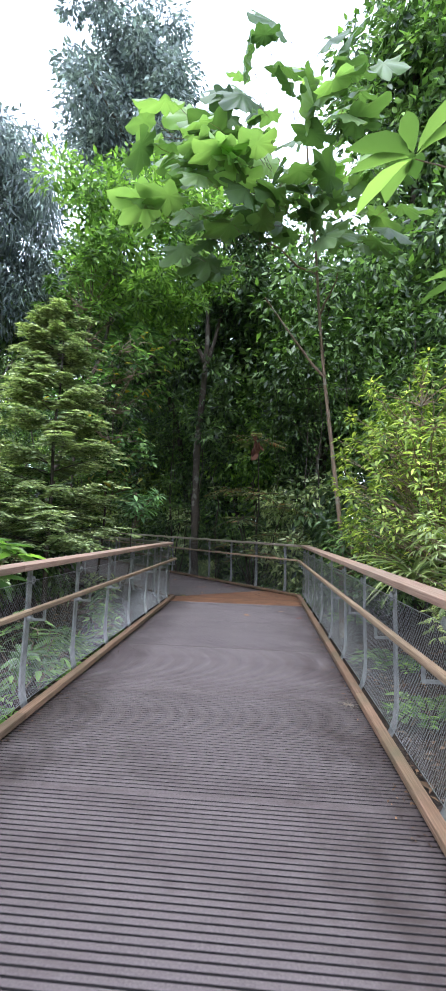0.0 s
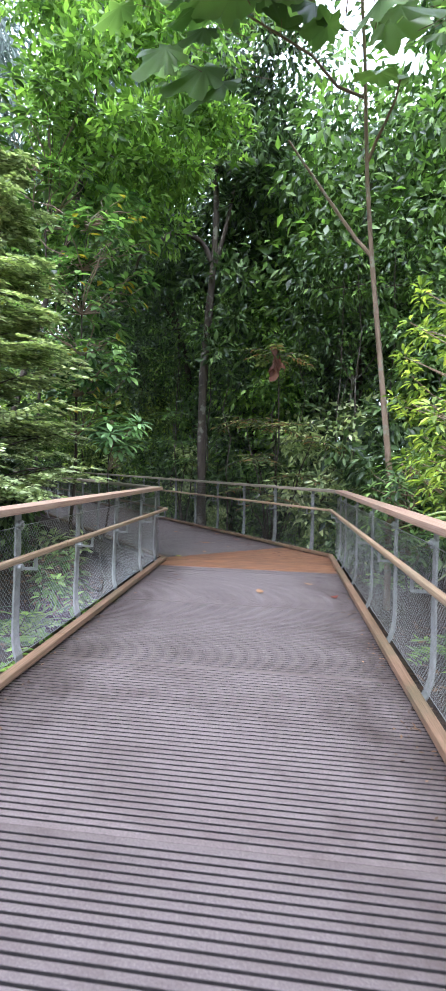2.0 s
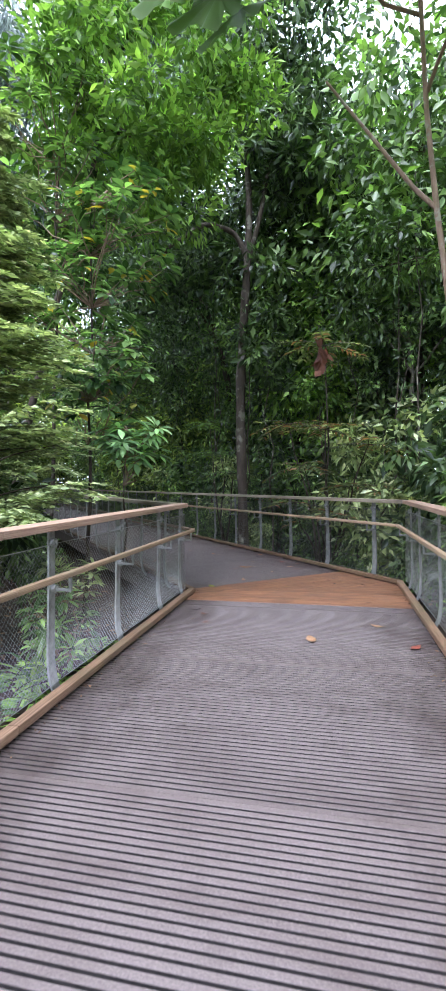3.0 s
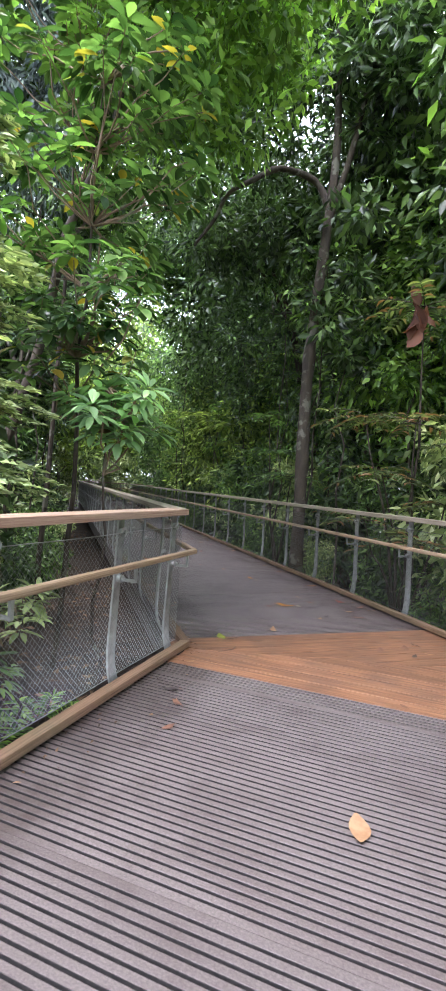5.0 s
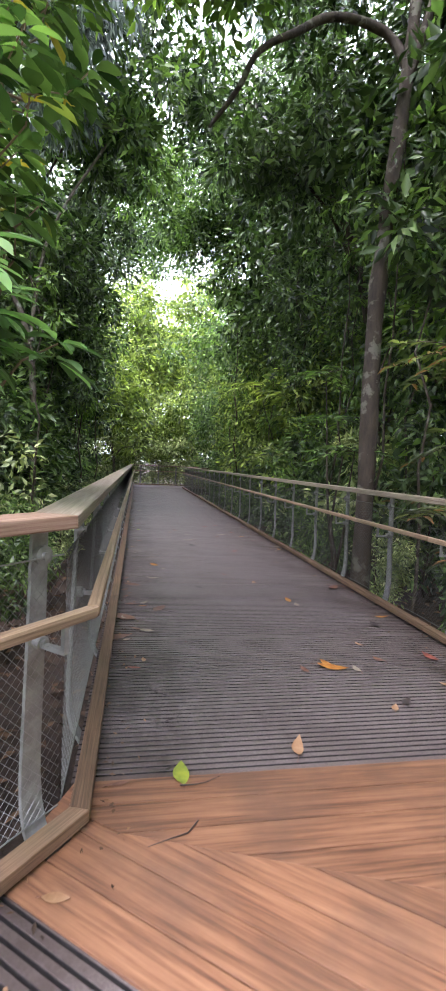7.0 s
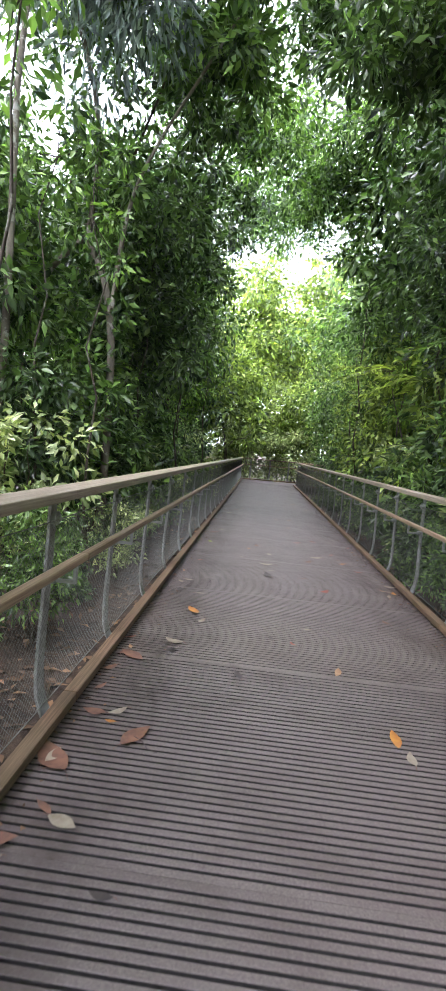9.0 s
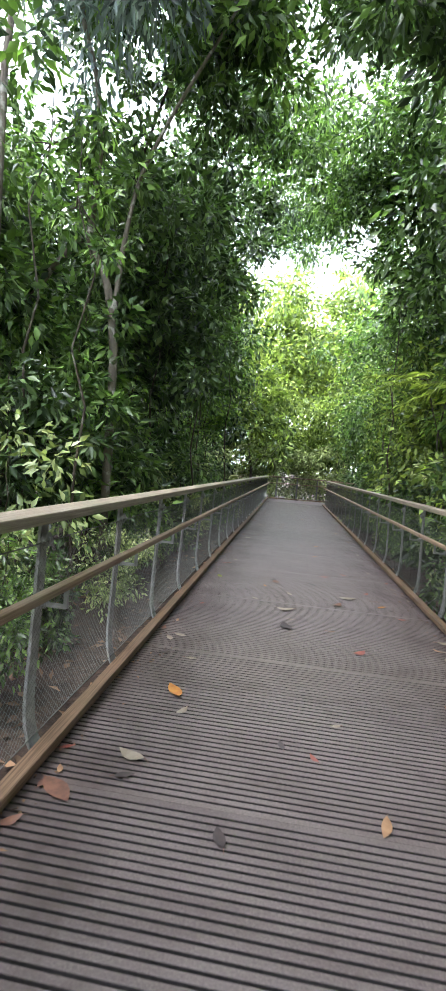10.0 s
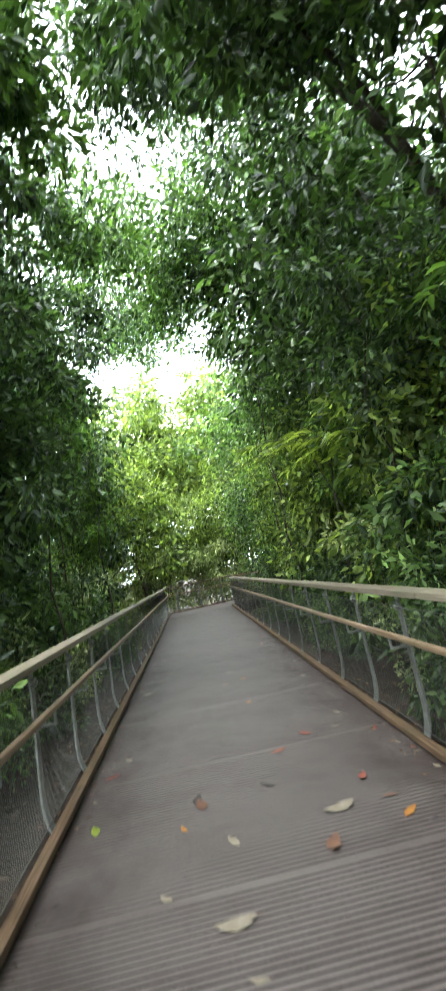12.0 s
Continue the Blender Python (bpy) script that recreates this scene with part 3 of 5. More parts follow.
mids = [
    plant("tree", "slender dark-green forest tree with hanging foliage", "tree", 21, 9, ((0.2, 0, 5.6), 2.6, 2.5, 4.6), 74, 0.72, 72, (0.26, 0.11), LEAF_DARK, BARK_BROWN, 0.085, 0.6, 6, group="forest trees", hollow=0.2),
    plant("tree", "green forest tree with an uneven leafy crown", "tree", 22, 8.5, ((-0.2, 0.1, 5.2), 2.6, 2.4, 4.4), 70, 0.72, 72, (0.24, 0.095), LEAF_MID, BARK_BROWN, 0.08, 0.5, 6, group="forest trees", hollow=0.2),
    plant("tree", "thin forest tree with small dark leaves", "tree", 23, 10, ((0, 0.2, 6.2), 2.3, 2.4, 5.0), 74, 0.68, 76, (0.21, 0.085), LEAF_DARK, BARK_PALE, 0.07, 0.5, 6, group="forest trees", hollow=0.2),
    plant("tree", "bright forest tree with backlit green leaves", "tree", 24, 9, ((0.1, 0.1, 5.8), 2.4, 2.4, 4.4), 66, 0.70, 70, (0.23, 0.10), LEAF_BRIGHT, BARK_BROWN, 0.07, 0.5, 6, group="forest trees", hollow=0.2),
]
talls = [
    plant("tree", "tall dark-crowned rainforest tree", "tree", 31, 15, ((0, 0, 10.5), 4.6, 4.4, 5.4), 110, 1.1, 84, (0.36, 0.16), LEAF_DARK, BARK_BROWN, 0.16, 0.5, 8, group="tall forest trees", hollow=0.25),
    plant("tree", "tall rainforest tree with a mid-green crown", "tree", 32, 14, ((0.4, -0.3, 9.8), 4.4, 4.5, 5.2), 105, 1.1, 84, (0.33, 0.15), LEAF_MID, BARK_BROWN, 0.15, 0.5, 8, group="tall forest trees", hollow=0.25),
]
bright = plant("tree", "sunlit yellow-green tree beyond the far turn", "tree", 41, 9, ((0, 0, 5.4), 3.2, 3.0, 5.2), 95, 0.8, 70, (0.30, 0.14), LEAF_YELLOW, BARK_PALE, 0.09, 0.4, 6, group="sunlit trees", hollow=0.2)

rnd = random.Random(5)


def forest(protos, places, low, high, first=[]):
    for i, (x, y) in enumerate(places):
        p = protos[i % len(protos)]
        s, turn = rnd.uniform(low, high), rnd.uniform(0, 6.283)
        if p.name not in used:
            used.add(p.name)
            put(p, x, y, s, turn)
        else:
            again(p, x, y, s, turn)


used = set()


def line2(x_low, x_high, y_from, y_to, step):
    """Places along the second run, at lateral offsets between x_low and x_high."""
    out, y = [], y_from
    while y < y_to:
        p = at2(rnd.uniform(x_low, x_high), y + rnd.uniform(-0.3, 0.3) * step)
        out.append((p.x, p.y))
        y += step
    return out


# understorey: along the outer side of the second run, its inner side, and beside the first run
forest(shrubs, line2(3.1, 3.9, 4.5, 33, 1.5), 0.7, 1.1)
forest(shrubs, line2(5.0, 7.5, 4.0, 34, 2.0), 0.9, 1.5)
forest(shrubs, line2(-4.4, -3.5, 9.4, 33, 1.6), 0.7, 1.1)
forest(shrubs, line2(-8.0, -5.6, 11.0, 34, 2.2), 0.9, 1.5)
forest(shrubs, [(-5.2, 3.0), (-5.4, 5.8), (-6.2, 8.4), (-6.6, 11.2), (-3.9, 1.0), (3.9, 2.2), (4.6, 5.0), (4.4, 8.6), (4.6, 11.4), (3.9, 13.4), (2.6, 12.2), (1.4, 13.6)], 0.8, 1.2)
# middle storey
forest(mids, line2(4.0, 5.4, 4.6, 33, 2.5), 0.75, 1.0)
forest(mids, line2(6.0, 8.5, 3.0, 34, 2.9), 0.9, 1.2)
forest(mids, line2(9.5, 13.0, 1.0, 36, 3.6), 1.0, 1.4)
forest(mids, line2(-6.2, -4.6, 15.5, 34, 2.5), 0.8, 1.05)
forest(mids, line2(-10.5, -7.5, 11.5, 35, 3.0), 0.9, 1.25)
forest(mids, [(-8.0, 5.5), (-8.5, 9.2), (5.8, 3.5), (6.2, 7.0), (6.0, 11.5), (-7.0, 0.5), (5.2, 14.8), (7.6, 12.5)], 0.7, 1.0)
# tall storey
forest(talls, line2(8.0, 13.0, 6.0, 36, 4.2), 0.8, 1.05)
forest(talls, line2(-12.5, -8.0, 17.0, 36, 4.6), 0.8, 1.05)
# the pair behind the start is out of view, added to shape the light
forest(talls, [(9.5, 1.0), (8.5, 8.0), (9.5, 14.0), (3.0, -13.0), (-4.0, -14.0), (4.2, 18.5)], 0.8, 1.0)
forest(talls, [(-0.6, 18.0), (2.4, 17.6), (0.8, 21.0), (2.3, 15.6)], 0.8, 0.95)
forest(talls, [tuple(at2(4.6, 22.0))[:2], tuple(at2(5.2, 28.5))[:2], tuple(at2(-5.8, 25.5))[:2]], 0.8, 0.9)
# crowns that meet over the far half of the second run
forest(talls, [tuple(at2(*p))[:2] for p in ((5.6, 25.5), (-6.4, 29.0))], 0.95, 1.05)
# sunlit trees beyond the far turn
tall_bright = plant("tree", "tall hazy yellow-green tree in the far clearing", "tree", 42, 17, ((0, 0, 10.5), 4.2, 4.0, 7.5), 120, 1.1, 70, (0.42, 0.20), LEAF_YELLOW, BARK_PALE, 0.14, 0.4, 6, group="sunlit trees", hollow=0.2)
forest([bright], [tuple(at2(-2.6, 36.5))[:2], tuple(at2(2.4, 38.0))[:2], tuple(at2(-6.5, 39.0))[:2], tuple(at2(5.5, 37.5))[:2], tuple(at2(8.0, 42.0))[:2]], 0.8, 1.2)
forest([bright], [tuple(at2(4.4, 19.5))[:2], tuple(at2(3.9, 24.5))[:2], tuple(at2(4.3, 29.5))[:2], tuple(at2(0.6, 38.5))[:2], tuple(at2(-1.6, 39.5))[:2]], 0.55, 0.75)
forest([tall_bright], [tuple(at2(-1.5, 44.0))[:2], tuple(at2(3.5, 46.0))[:2], tuple(at2(-6.0, 48.0))[:2], tuple(at2(0.5, 54.0))[:2]], 0.9, 1.2)
forest([shrubs[3]], [tuple(at2(x_, 37.2 + 0.5 * math.sin(3 * x_)))[:2] for x_ in np.arange(-9, 6, 1.3)], 1.0, 1.5)
forest(mids, [tuple(at2(-4.2, 34.5))[:2], tuple(at2(3.6, 34.5))[:2], tuple(at2(6.5, 33.0))[:2]], 0.9, 1.1)
forest(talls, [tuple(at2(-5.5, 33.0))[:2], tuple(at2(5.0, 40.0))[:2]], 0.9, 1.0)
# far woods that close the view all round
rng = np.random.default_rng(45)
n = 420
a_, r_ = rng.uniform(0, 6.283, n), rng.uniform(36, 52, n)
C = np.stack([r_ * np.cos(a_) - 7, r_ * np.sin(a_) + 13, rng.uniform(-0.5, 15, n) * (0.75 + 0.25 * np.sin(a_ * 9))], 1)
C = C[~((np.abs((C[:, 0] * ca + C[:, 1] * sa) - SHIFT) < 4) & (C[:, 1] > 20) & (C[:, 2] > 5))]
P, D, N = clump_leaves(rng, C, rng.uniform(1.6, 3.2, len(C)), 80, 0.4)
z_ = rng.uniform(0.6, 1.1, len(P))
tagged(new("far_woods", quad_mesh("far_woods", *leaf_arrays(P, D, N, 0.75 * z_, 0.36 * z_, LEAF2), LEAF_MID)), "distant dense rainforest foliage closing the view", "woods", kind="stuff")


# tall single trees seen over the forest at the start
t_ = plant("tree", "very tall grey-green tree with sparse feathery crown", "tree", 51, 34, ((0, 0, 27), 5.2, 4.6, 9.5), 170, 1.35, 170, (0.42, 0.17), LEAF_GREY, BARK_PALE, 0.32, 0.7, 14, hollow=0.2)
put(t_, -8.2, 28.5, 1.05)
t_ = plant("tree", "weeping grey-green tree with fine hanging foliage", "tree", 52, 15, ((0.8, 0.7, 11.6), 3.4, 3.2, 4.6), 120, 0.85, 150, (0.30, 0.065), LEAF_GREY, BARK_PALE, 0.08, 1.3, 10, hollow=0.4)
put(t_, -9.1, 13.1, 1.0)
t_ = plant("tree", "tall dark broad-leaved tree rising over the forest", "tree", 53, 21, ((0, 0, 17.0), 3.4, 3.2, 6.2), 130, 0.9, 110, (0.36, 0.17), LEAF_MID, BARK_BROWN, 0.2, 0.4, 10, hollow=0.3)
put(t_, 5.6, 16.8, 1.0)
# bright-crowned tree over the inner side of the bend
t_ = plant("tree", "bright green tree with a dense rounded crown", "tree", 54, 10, ((2.4, 1.2, 8.4), 2.8, 2.6, 3.0), 120, 0.5, 150, (0.17, 0.075), LEAF_LUSH, BARK_BROWN, 0.08, 0.1, 10, LEAF2, hollow=0.5)
put(t_, -5.0, 10.2, 1.0)


# forked tree close outside the second run's railing
def limb_tree(name, label, bark, paths, crowns, leaf_mat, seed, leaf, per):
    """A tree drawn from its trunk and limb lines, with clumps of leaves round the ends."""
    rng = np.random.default_rng(seed)
    root = tagged(new(name), label, "tree")
    for i, (pts, r0, r1) in enumerate(paths):
        P = np.array(pts, float)
        t = np.linspace(0, len(P) - 1, (len(P) - 1) * 4 + 1)
        k = np.clip(t.astype(int), 0, len(P) - 2)
        f = (t - k)[:, None]
        q0, q1, q2, q3 = P[np.clip(k - 1, 0, None)], P[k], P[k + 1], P[np.clip(k + 2, None, len(P) - 1)]
        S = 0.5 * (2 * q1 + (q2 - q0) * f + (2 * q0 - 5 * q1 + 4 * q2 - q3) * f * f + (3 * q1 - q0 - 3 * q2 + q3) * f ** 3)
        part("trunk" if i == 0 else "limb", quad_mesh("trunk", *tube(S, np.linspace(r0, r1, len(S)) * (1 + 0.06 * rng.normal(size=len(S))), 9), bark), root)
    pieces = []
    for centre, rx, rz, n, cr in crowns:
        C = crown_centres(rng, n, centre, rx, rx, rz, 0.2)
        P, D, N = clump_leaves(rng, C, cr * rng.uniform(0.6, 1.3, n), per, 0.3)
        s = rng.uniform(0.65, 1.2, len(P))
        pieces.append(leaf_arrays(P, D, N, leaf[0] * s, leaf[1] * s, LEAF2))
    part("crown", quad_mesh("crown", *join(pieces), leaf_mat), root)
    return root


limb_tree("tree", "forked brown-barked tree with mottled trunk beside the railing", BARK_BROWN,
          [([(-1.48, 14.3, -0.9), (-1.50, 14.36, 1.1), (-1.55, 14.5, 3.2), (-1.50, 14.62, 4.6), (-1.42, 14.8, 6.2), (-1.40, 15.0, 7.8), (-1.55, 15.2, 10.5), (-1.4, 15.4, 13.0)], 0.125, 0.05),
           ([(-1.44, 14.8, 6.1), (-1.15, 14.9, 7.2), (-0.9, 15.0, 8.6), (-0.5, 15.2, 11.0)], 0.07, 0.03),
           ([(-1.44, 14.85, 6.4), (-1.75, 14.9, 6.95), (-2.26, 14.4, 6.95), (-2.58, 13.9, 6.5), (-2.83, 13.45, 6.05), (-2.95, 13.2, 5.5), (-3.15, 12.95, 5.0)], 0.07, 0.02)],
          [((-1.3, 15.2, 11.0), 3.2, 2.8, 70, 0.7), ((-3.6, 14.0, 8.6), 1.6, 1.2, 26, 0.5), ((-0.4, 14.6, 8.6), 1.4, 1.4, 22, 0.45), ((-1.0, 14.6, 5.0), 1.3, 2.4, 10, 0.34)], LEAF_DARK, 61, (0.24, 0.10), 85)
limb_tree("tree", "pale crooked-trunked tree with lichened bark", BARK_PALE,
          [([(-8.40, 15.0, -0.9), (-8.42, 15.03, 0.7), (-8.50, 15.06, 2.4), (-8.58, 15.06, 3.2), (-8.78, 14.98, 4.1), (-9.02, 14.8, 4.7), (-9.03, 14.8, 5.3), (-9.04, 14.86, 6.3), (-9.2, 14.8, 7.3), (-9.6, 14.6, 8.8), (-9.9, 14.6, 11.5)], 0.08, 0.035),
           ([(-8.60, 15.06, 3.6), (-8.52, 15.1, 4.6), (-8.35, 15.2, 5.6), (-8.0, 15.45, 6.5), (-7.5, 15.7, 7.3), (-7.0, 16.0, 8.2)], 0.045, 0.018),
           ([(-9.0, 14.8, 4.9), (-9.6, 14.5, 4.4), (-10.2, 14.2, 3.7)], 0.05, 0.05)],
          [((-9.6, 14.8, 10.4), 2.6, 2.2, 50, 0.6), ((-7.2, 16.2, 8.2), 1.8, 1.2, 26, 0.5), ((-8.7, 14.9, 2.4), 0.9, 1.8, 16, 0.35), ((-9.0, 15.0, 5.8), 1.0, 1.4, 12, 0.35)], LEAF_MID, 62, (0.22, 0.09), 80)
limb_tree("tree", "dark leaning tree overhanging the walkway", BARK_BROWN,
          [([at2(4.6, 17.0, -0.9), at2(4.4, 17.2, 3), at2(3.8, 17.6, 6.5), at2(2.4, 18.0, 9.0), at2(0.6, 18.5, 10.2)], 0.13, 0.04), ([at2(4.0, 17.4, 5.4), at2(3.0, 16.8, 6.6), at2(1.8, 16.2, 7.2), at2(0.6, 15.6, 7.3)], 0.05, 0.015)],
          [(tuple(at2(2.6, 18.0, 9.2)), 3.0, 2.2, 60, 0.7), (tuple(at2(0.2, 19.0, 10.0)), 2.4, 1.4, 40, 0.6), (tuple(at2(1.5, 15.8, 7.2)), 2.1, 1.0, 44, 0.6), (tuple(at2(-0.7, 16.8, 9.8)), 2.3, 1.1, 28, 0.5), (tuple(at2(1.8, 14.8, 9.2)), 2.2, 1.3, 34, 0.6), (tuple(at2(2.6, 22.5, 12.5)), 2.6, 1.8, 34, 0.65)], LEAF_DARK, 63, (0.20, 0.08), 85)
limb_tree("tree", "dark dense tree standing close to the railing", BARK_BROWN,
          [([at2(-5.4, 21.0, -0.9), at2(-5.2, 21.1, 3), at2(-4.6, 21.2, 6.5), at2(-4.0, 21.2, 8.5)], 0.06, 0.03), ([at2(-4.9, 21.1, 5.0), at2(-4.0, 19.6, 7.0), at2(-2.8, 18.0, 8.2), at2(-2.2, 17.2, 9.2)], 0.04, 0.015)],
          [(tuple(at2(-2.6, 18.8, 8.2)), 1.8, 2.2, 26, 0.48), (tuple(at2(-3.7, 20.8, 5.0)), 2.1, 4.2, 96, 0.62), (tuple(at2(-3.3, 22.5, 8.2)), 1.9, 1.8, 26, 0.6), (tuple(at2(-3.0, 22.5, 11.2)), 2.6, 1.6, 36, 0.65), (tuple(at2(-5.0, 19.5, 10.8)), 2.3, 1.6, 26, 0.6), (tuple(at2(-2.4, 27.0, 10.6)), 2.3, 2.0, 34, 0.65), (tuple(at2(-2.7, 25.0, 7.6)), 1.5, 1.8, 22, 0.6)], LEAF_DARK, 64, (0.23, 0.10), 85)


limb_tree("tree", "dark overhanging crown above the walkway", BARK_BROWN,
          [([at2(5.4, 24.0, -0.9), at2(5.2, 24.0, 4), at2(4.4, 24.3, 8), at2(2.6, 24.6, 11.0), at2(0.5, 25.0, 12.6)], 0.12, 0.04)],
          [(tuple(at2(2.0, 24.6, 11.0)), 3.0, 2.0, 60, 0.75), (tuple(at2(-0.8, 27.5, 13.0)), 2.8, 1.8, 46, 0.75), (tuple(at2(3.0, 28.0, 9.5)), 2.4, 2.6, 40, 0.7), (tuple(at2(0.0, 30.5, 11.6)), 2.8, 2.0, 44, 0.8), (tuple(at2(1.2, 26.5, 10.6)), 2.6, 1.6, 40, 0.75), (tuple(at2(-1.0, 33.5, 13.0)), 3.2, 2.2, 40, 0.9), (tuple(at2(-1.2, 23.8, 10.8)), 2.3, 1.3, 36, 0.6)], LEAF_MID, 65, (0.23, 0.095), 80)


# feathery shrub beside the first run
def feathery(seed, height, radius):
    rng = np.random.default_rng(seed)
    root = tagged(new("shrub"), "tall feathery yellow-green shrub with fine layered sprays", "shrub")
    main = bent(rng, (0, 0, -0.3), (0.1, 0, height), 10, 0.04)
    wood, pieces = [tube(main, np.linspace(0.05, 0.01, 10), 7)], []
    for i in range(190):
        h = height * (0.26 + 0.74 * rng.random() ** 0.8)
        reach = radius * (1.05 - 0.78 * h / height) * rng.uniform(0.6, 1.1)
        az = rng.random() * 6.283
        out = np.array((math.cos(az), math.sin(az), 0))
        a = np.array((0, 0, h)) + out * 0.05
        b = a + out * reach + np.array((0, 0, reach * rng.uniform(0.05, 0.4)))
        c = b + out * reach * 0.25 + np.array((0, 0, -0.12 * reach))
        if i % 3 == 0:
            wood.append(tube(np.array((a, (a + b) / 2 + (0, 0, 0.03), b, c)), (0.012, 0.008, 0.005, 0.002), 4))
        sub = 9
        for s in range(sub):
            t = 0.28 + 0.72 * s / (sub - 1)
            base = a + (b - a) * t if t < 0.9 else b + (c - b) * (t - 0.9) * 8
            for hand in (-1, 1):
                side = np.array((-out[1], out[0], 0)) * hand
                way = unit(out * 0.8 + side * rng.uniform(0.5, 1.0) + np.array((0, 0, rng.uniform(-0.25, 0.1))))
                length = reach * 0.42 * (1.15 - 0.6 * t)
                k = 7
                tt = np.linspace(0.05, 1, k)[:, None]
                P = np.repeat(base + way * length * tt + np.array((0, 0, -0.10)) * tt ** 2 * length, 2, 0)
                lean = np.tile(np.array((1.0, -1.0)), k)[:, None]
                cross = unit(np.cross(way, (0, 0, 1)))
                pieces.append((P, way * 0.7 + cross * lean, np.tile(np.array((0, 0, 1.0)), (len(P), 1)) + rng.normal(size=(len(P), 3)) * 0.6))
    part("trunk", quad_mesh("trunk", *join(wood), BARK_BROWN), root)
    P, D, N = (np.concatenate([p[i] for p in pieces]) for i in range(3))
    s = rng.uniform(0.7, 1.2, len(P))
    part("crown", quad_mesh("crown", *leaf_arrays(P, D, N, 0.088 * s, 0.036 * s, LEAF2), LEAF_FERNY), root)
    return root


f_ = feathery(71, 5.6, 1.35)
put(f_, -3.15, 8.0, 1.0)
f_ = feathery(72, 4.4, 1.5)
put(f_, -4.4, 6.6, 1.0)


# whorled broad-leaved small trees near the inner corner
def whorled(label, seed, tips, foot, leaf, mat, per=11, rings=2, droop=0.25, name="tree", category="tree"):
    """Stems that end in rosettes of long leaves at the given tips."""
    rng = np.random.default_rng(seed)
    root = tagged(new(name), label, category)
    tips = np.array(tips, float)
    foot = np.array(foot, float)
    head = tips.mean(0) + np.array((0, 0, 0.6 * (tips[:, 2].max() - tips[:, 2].mean())))
    main = bent(rng, foot, head, 10, 0.03)
    part("stem", quad_mesh("stem", *tube(main, np.linspace(0.010 + 0.004 * (head[2] - foot[2]), 0.006, 10), 7), BARK_BROWN), root)
    wood = []
    Ps, Ds, Ns, Ls = [], [], [], []
    for tip in tips:
        away = np.linalg.norm(main[:, :2] - tip[:2], axis=1)
        fork = main[int(np.argmin(np.abs(main[:, 2] - (tip[2] - 0.55 * away.min() - 0.1))))]
        wood.append(tube(bent(rng, fork, tip, 5, 0.04), np.linspace(0.012, 0.004, 5), 4))
        axis = unit(unit(tip - fork) * 0.6 + np.array((0, 0, 0.8)) + rng.normal(size=3) * 0.15)
        for ring in range(rings):
            o = tip - axis * 0.07 * ring
            for i in range(per):
                az = 6.283 * (i + 0.5 * ring) / per + rng.normal() * 0.15
                side = unit(np.cross(axis, (math.cos(az), math.sin(az), 0.3)))
                way = unit(side + axis * (0.45 - 0.35 * ring) + np.array((0, 0, -droop)) + rng.normal(size=3) * 0.12)
                Ps.append(o + way * 0.03)
                Ds.append(way)
                Ns.append(axis + np.array((0, 0, 0.6)))
                Ls.append(leaf[0] * rng.uniform(0.6, 1.1))
    tagged(part("twig", quad_mesh("twig", *join(wood), BARK_TAN), root), kind="stuff")
    Ls = np.array(Ls)
    me = quad_mesh("foliage", *leaf_arrays(np.array(Ps), np.array(Ds), np.array(Ns), Ls, Ls * leaf[1], LEAF8 if len(Ps) < 2600 else LEAF4), mat)
    me.shade_smooth()
    part("foliage", me, root)
    return root


def tip_cloud(seed, n, centre, rx, ry, rz):
    rng = np.random.default_rng(seed)
    d = unit(rng.normal(size=(n, 3))) * rng.random((n, 1)) ** 0.4
    return np.array(centre) + d * np.array((rx, ry, rz))


whorled("broad-leaved small tree with orange new leaves by the bend", 81, np.concatenate([tip_cloud(81, 70, (-2.7, 9.7, 4.2), 1.3, 1.1, 1.7), tip_cloud(815, 26, (-2.4, 9.35, 2.6), 0.8, 0.5, 0.7)]), (-3.0, 10.0, GROUND_Z), (0.19, 0.46), LEAF_TIPPED, 8)
whorled("low broad-leaved sapling with whorled glossy leaves", 82, tip_cloud(82, 20, (-1.9, 9.25, 1.78), 0.5, 0.4, 0.25), (-2.3, 9.7, GROUND_Z), (0.19, 0.36), LEAF_SAPLING, 9, 2, 0.2)
whorled("upper broad-leaved tree with long glossy leaves", 83, tip_cloud(83, 46, (-3.6, 10.6, 6.2), 1.4, 1.2, 1.5), (-4.1, 11.0, GROUND_Z), (0.2, 0.44), LEAF_MID, 8)
# bright shrub beside the first run
whorled("bright yellow-green shrub with pointed leaves by the railing", 84, tip_cloud(84, 300, (2.6, 7.1, 2.25), 1.3, 1.5, 1.65), (2.95, 6.9, GROUND_Z), (0.125, 0.34), LEAF_LIME, 7, 3, 0.1, "shrub", "shrub")
whorled("green twiggy shrub behind the railing", 85, tip_cloud(85, 130, (3.0, 5.2, 1.2), 1.1, 1.5, 1.2), (3.2, 5.2, GROUND_Z), (0.14, 0.25), LEAF_FERNY, 8, 3, 0.2, "shrub", "shrub")
whorled("broad bright-leaved plant rising over the railing", 86, tip_cloud(86, 10, (-1.95, 3.9, 1.05), 0.35, 0.5, 0.3), (-2.0, 3.9, GROUND_Z), (0.28, 0.4), LEAF_BRIGHT, 8, 1, 0.3, "shrub", "shrub")


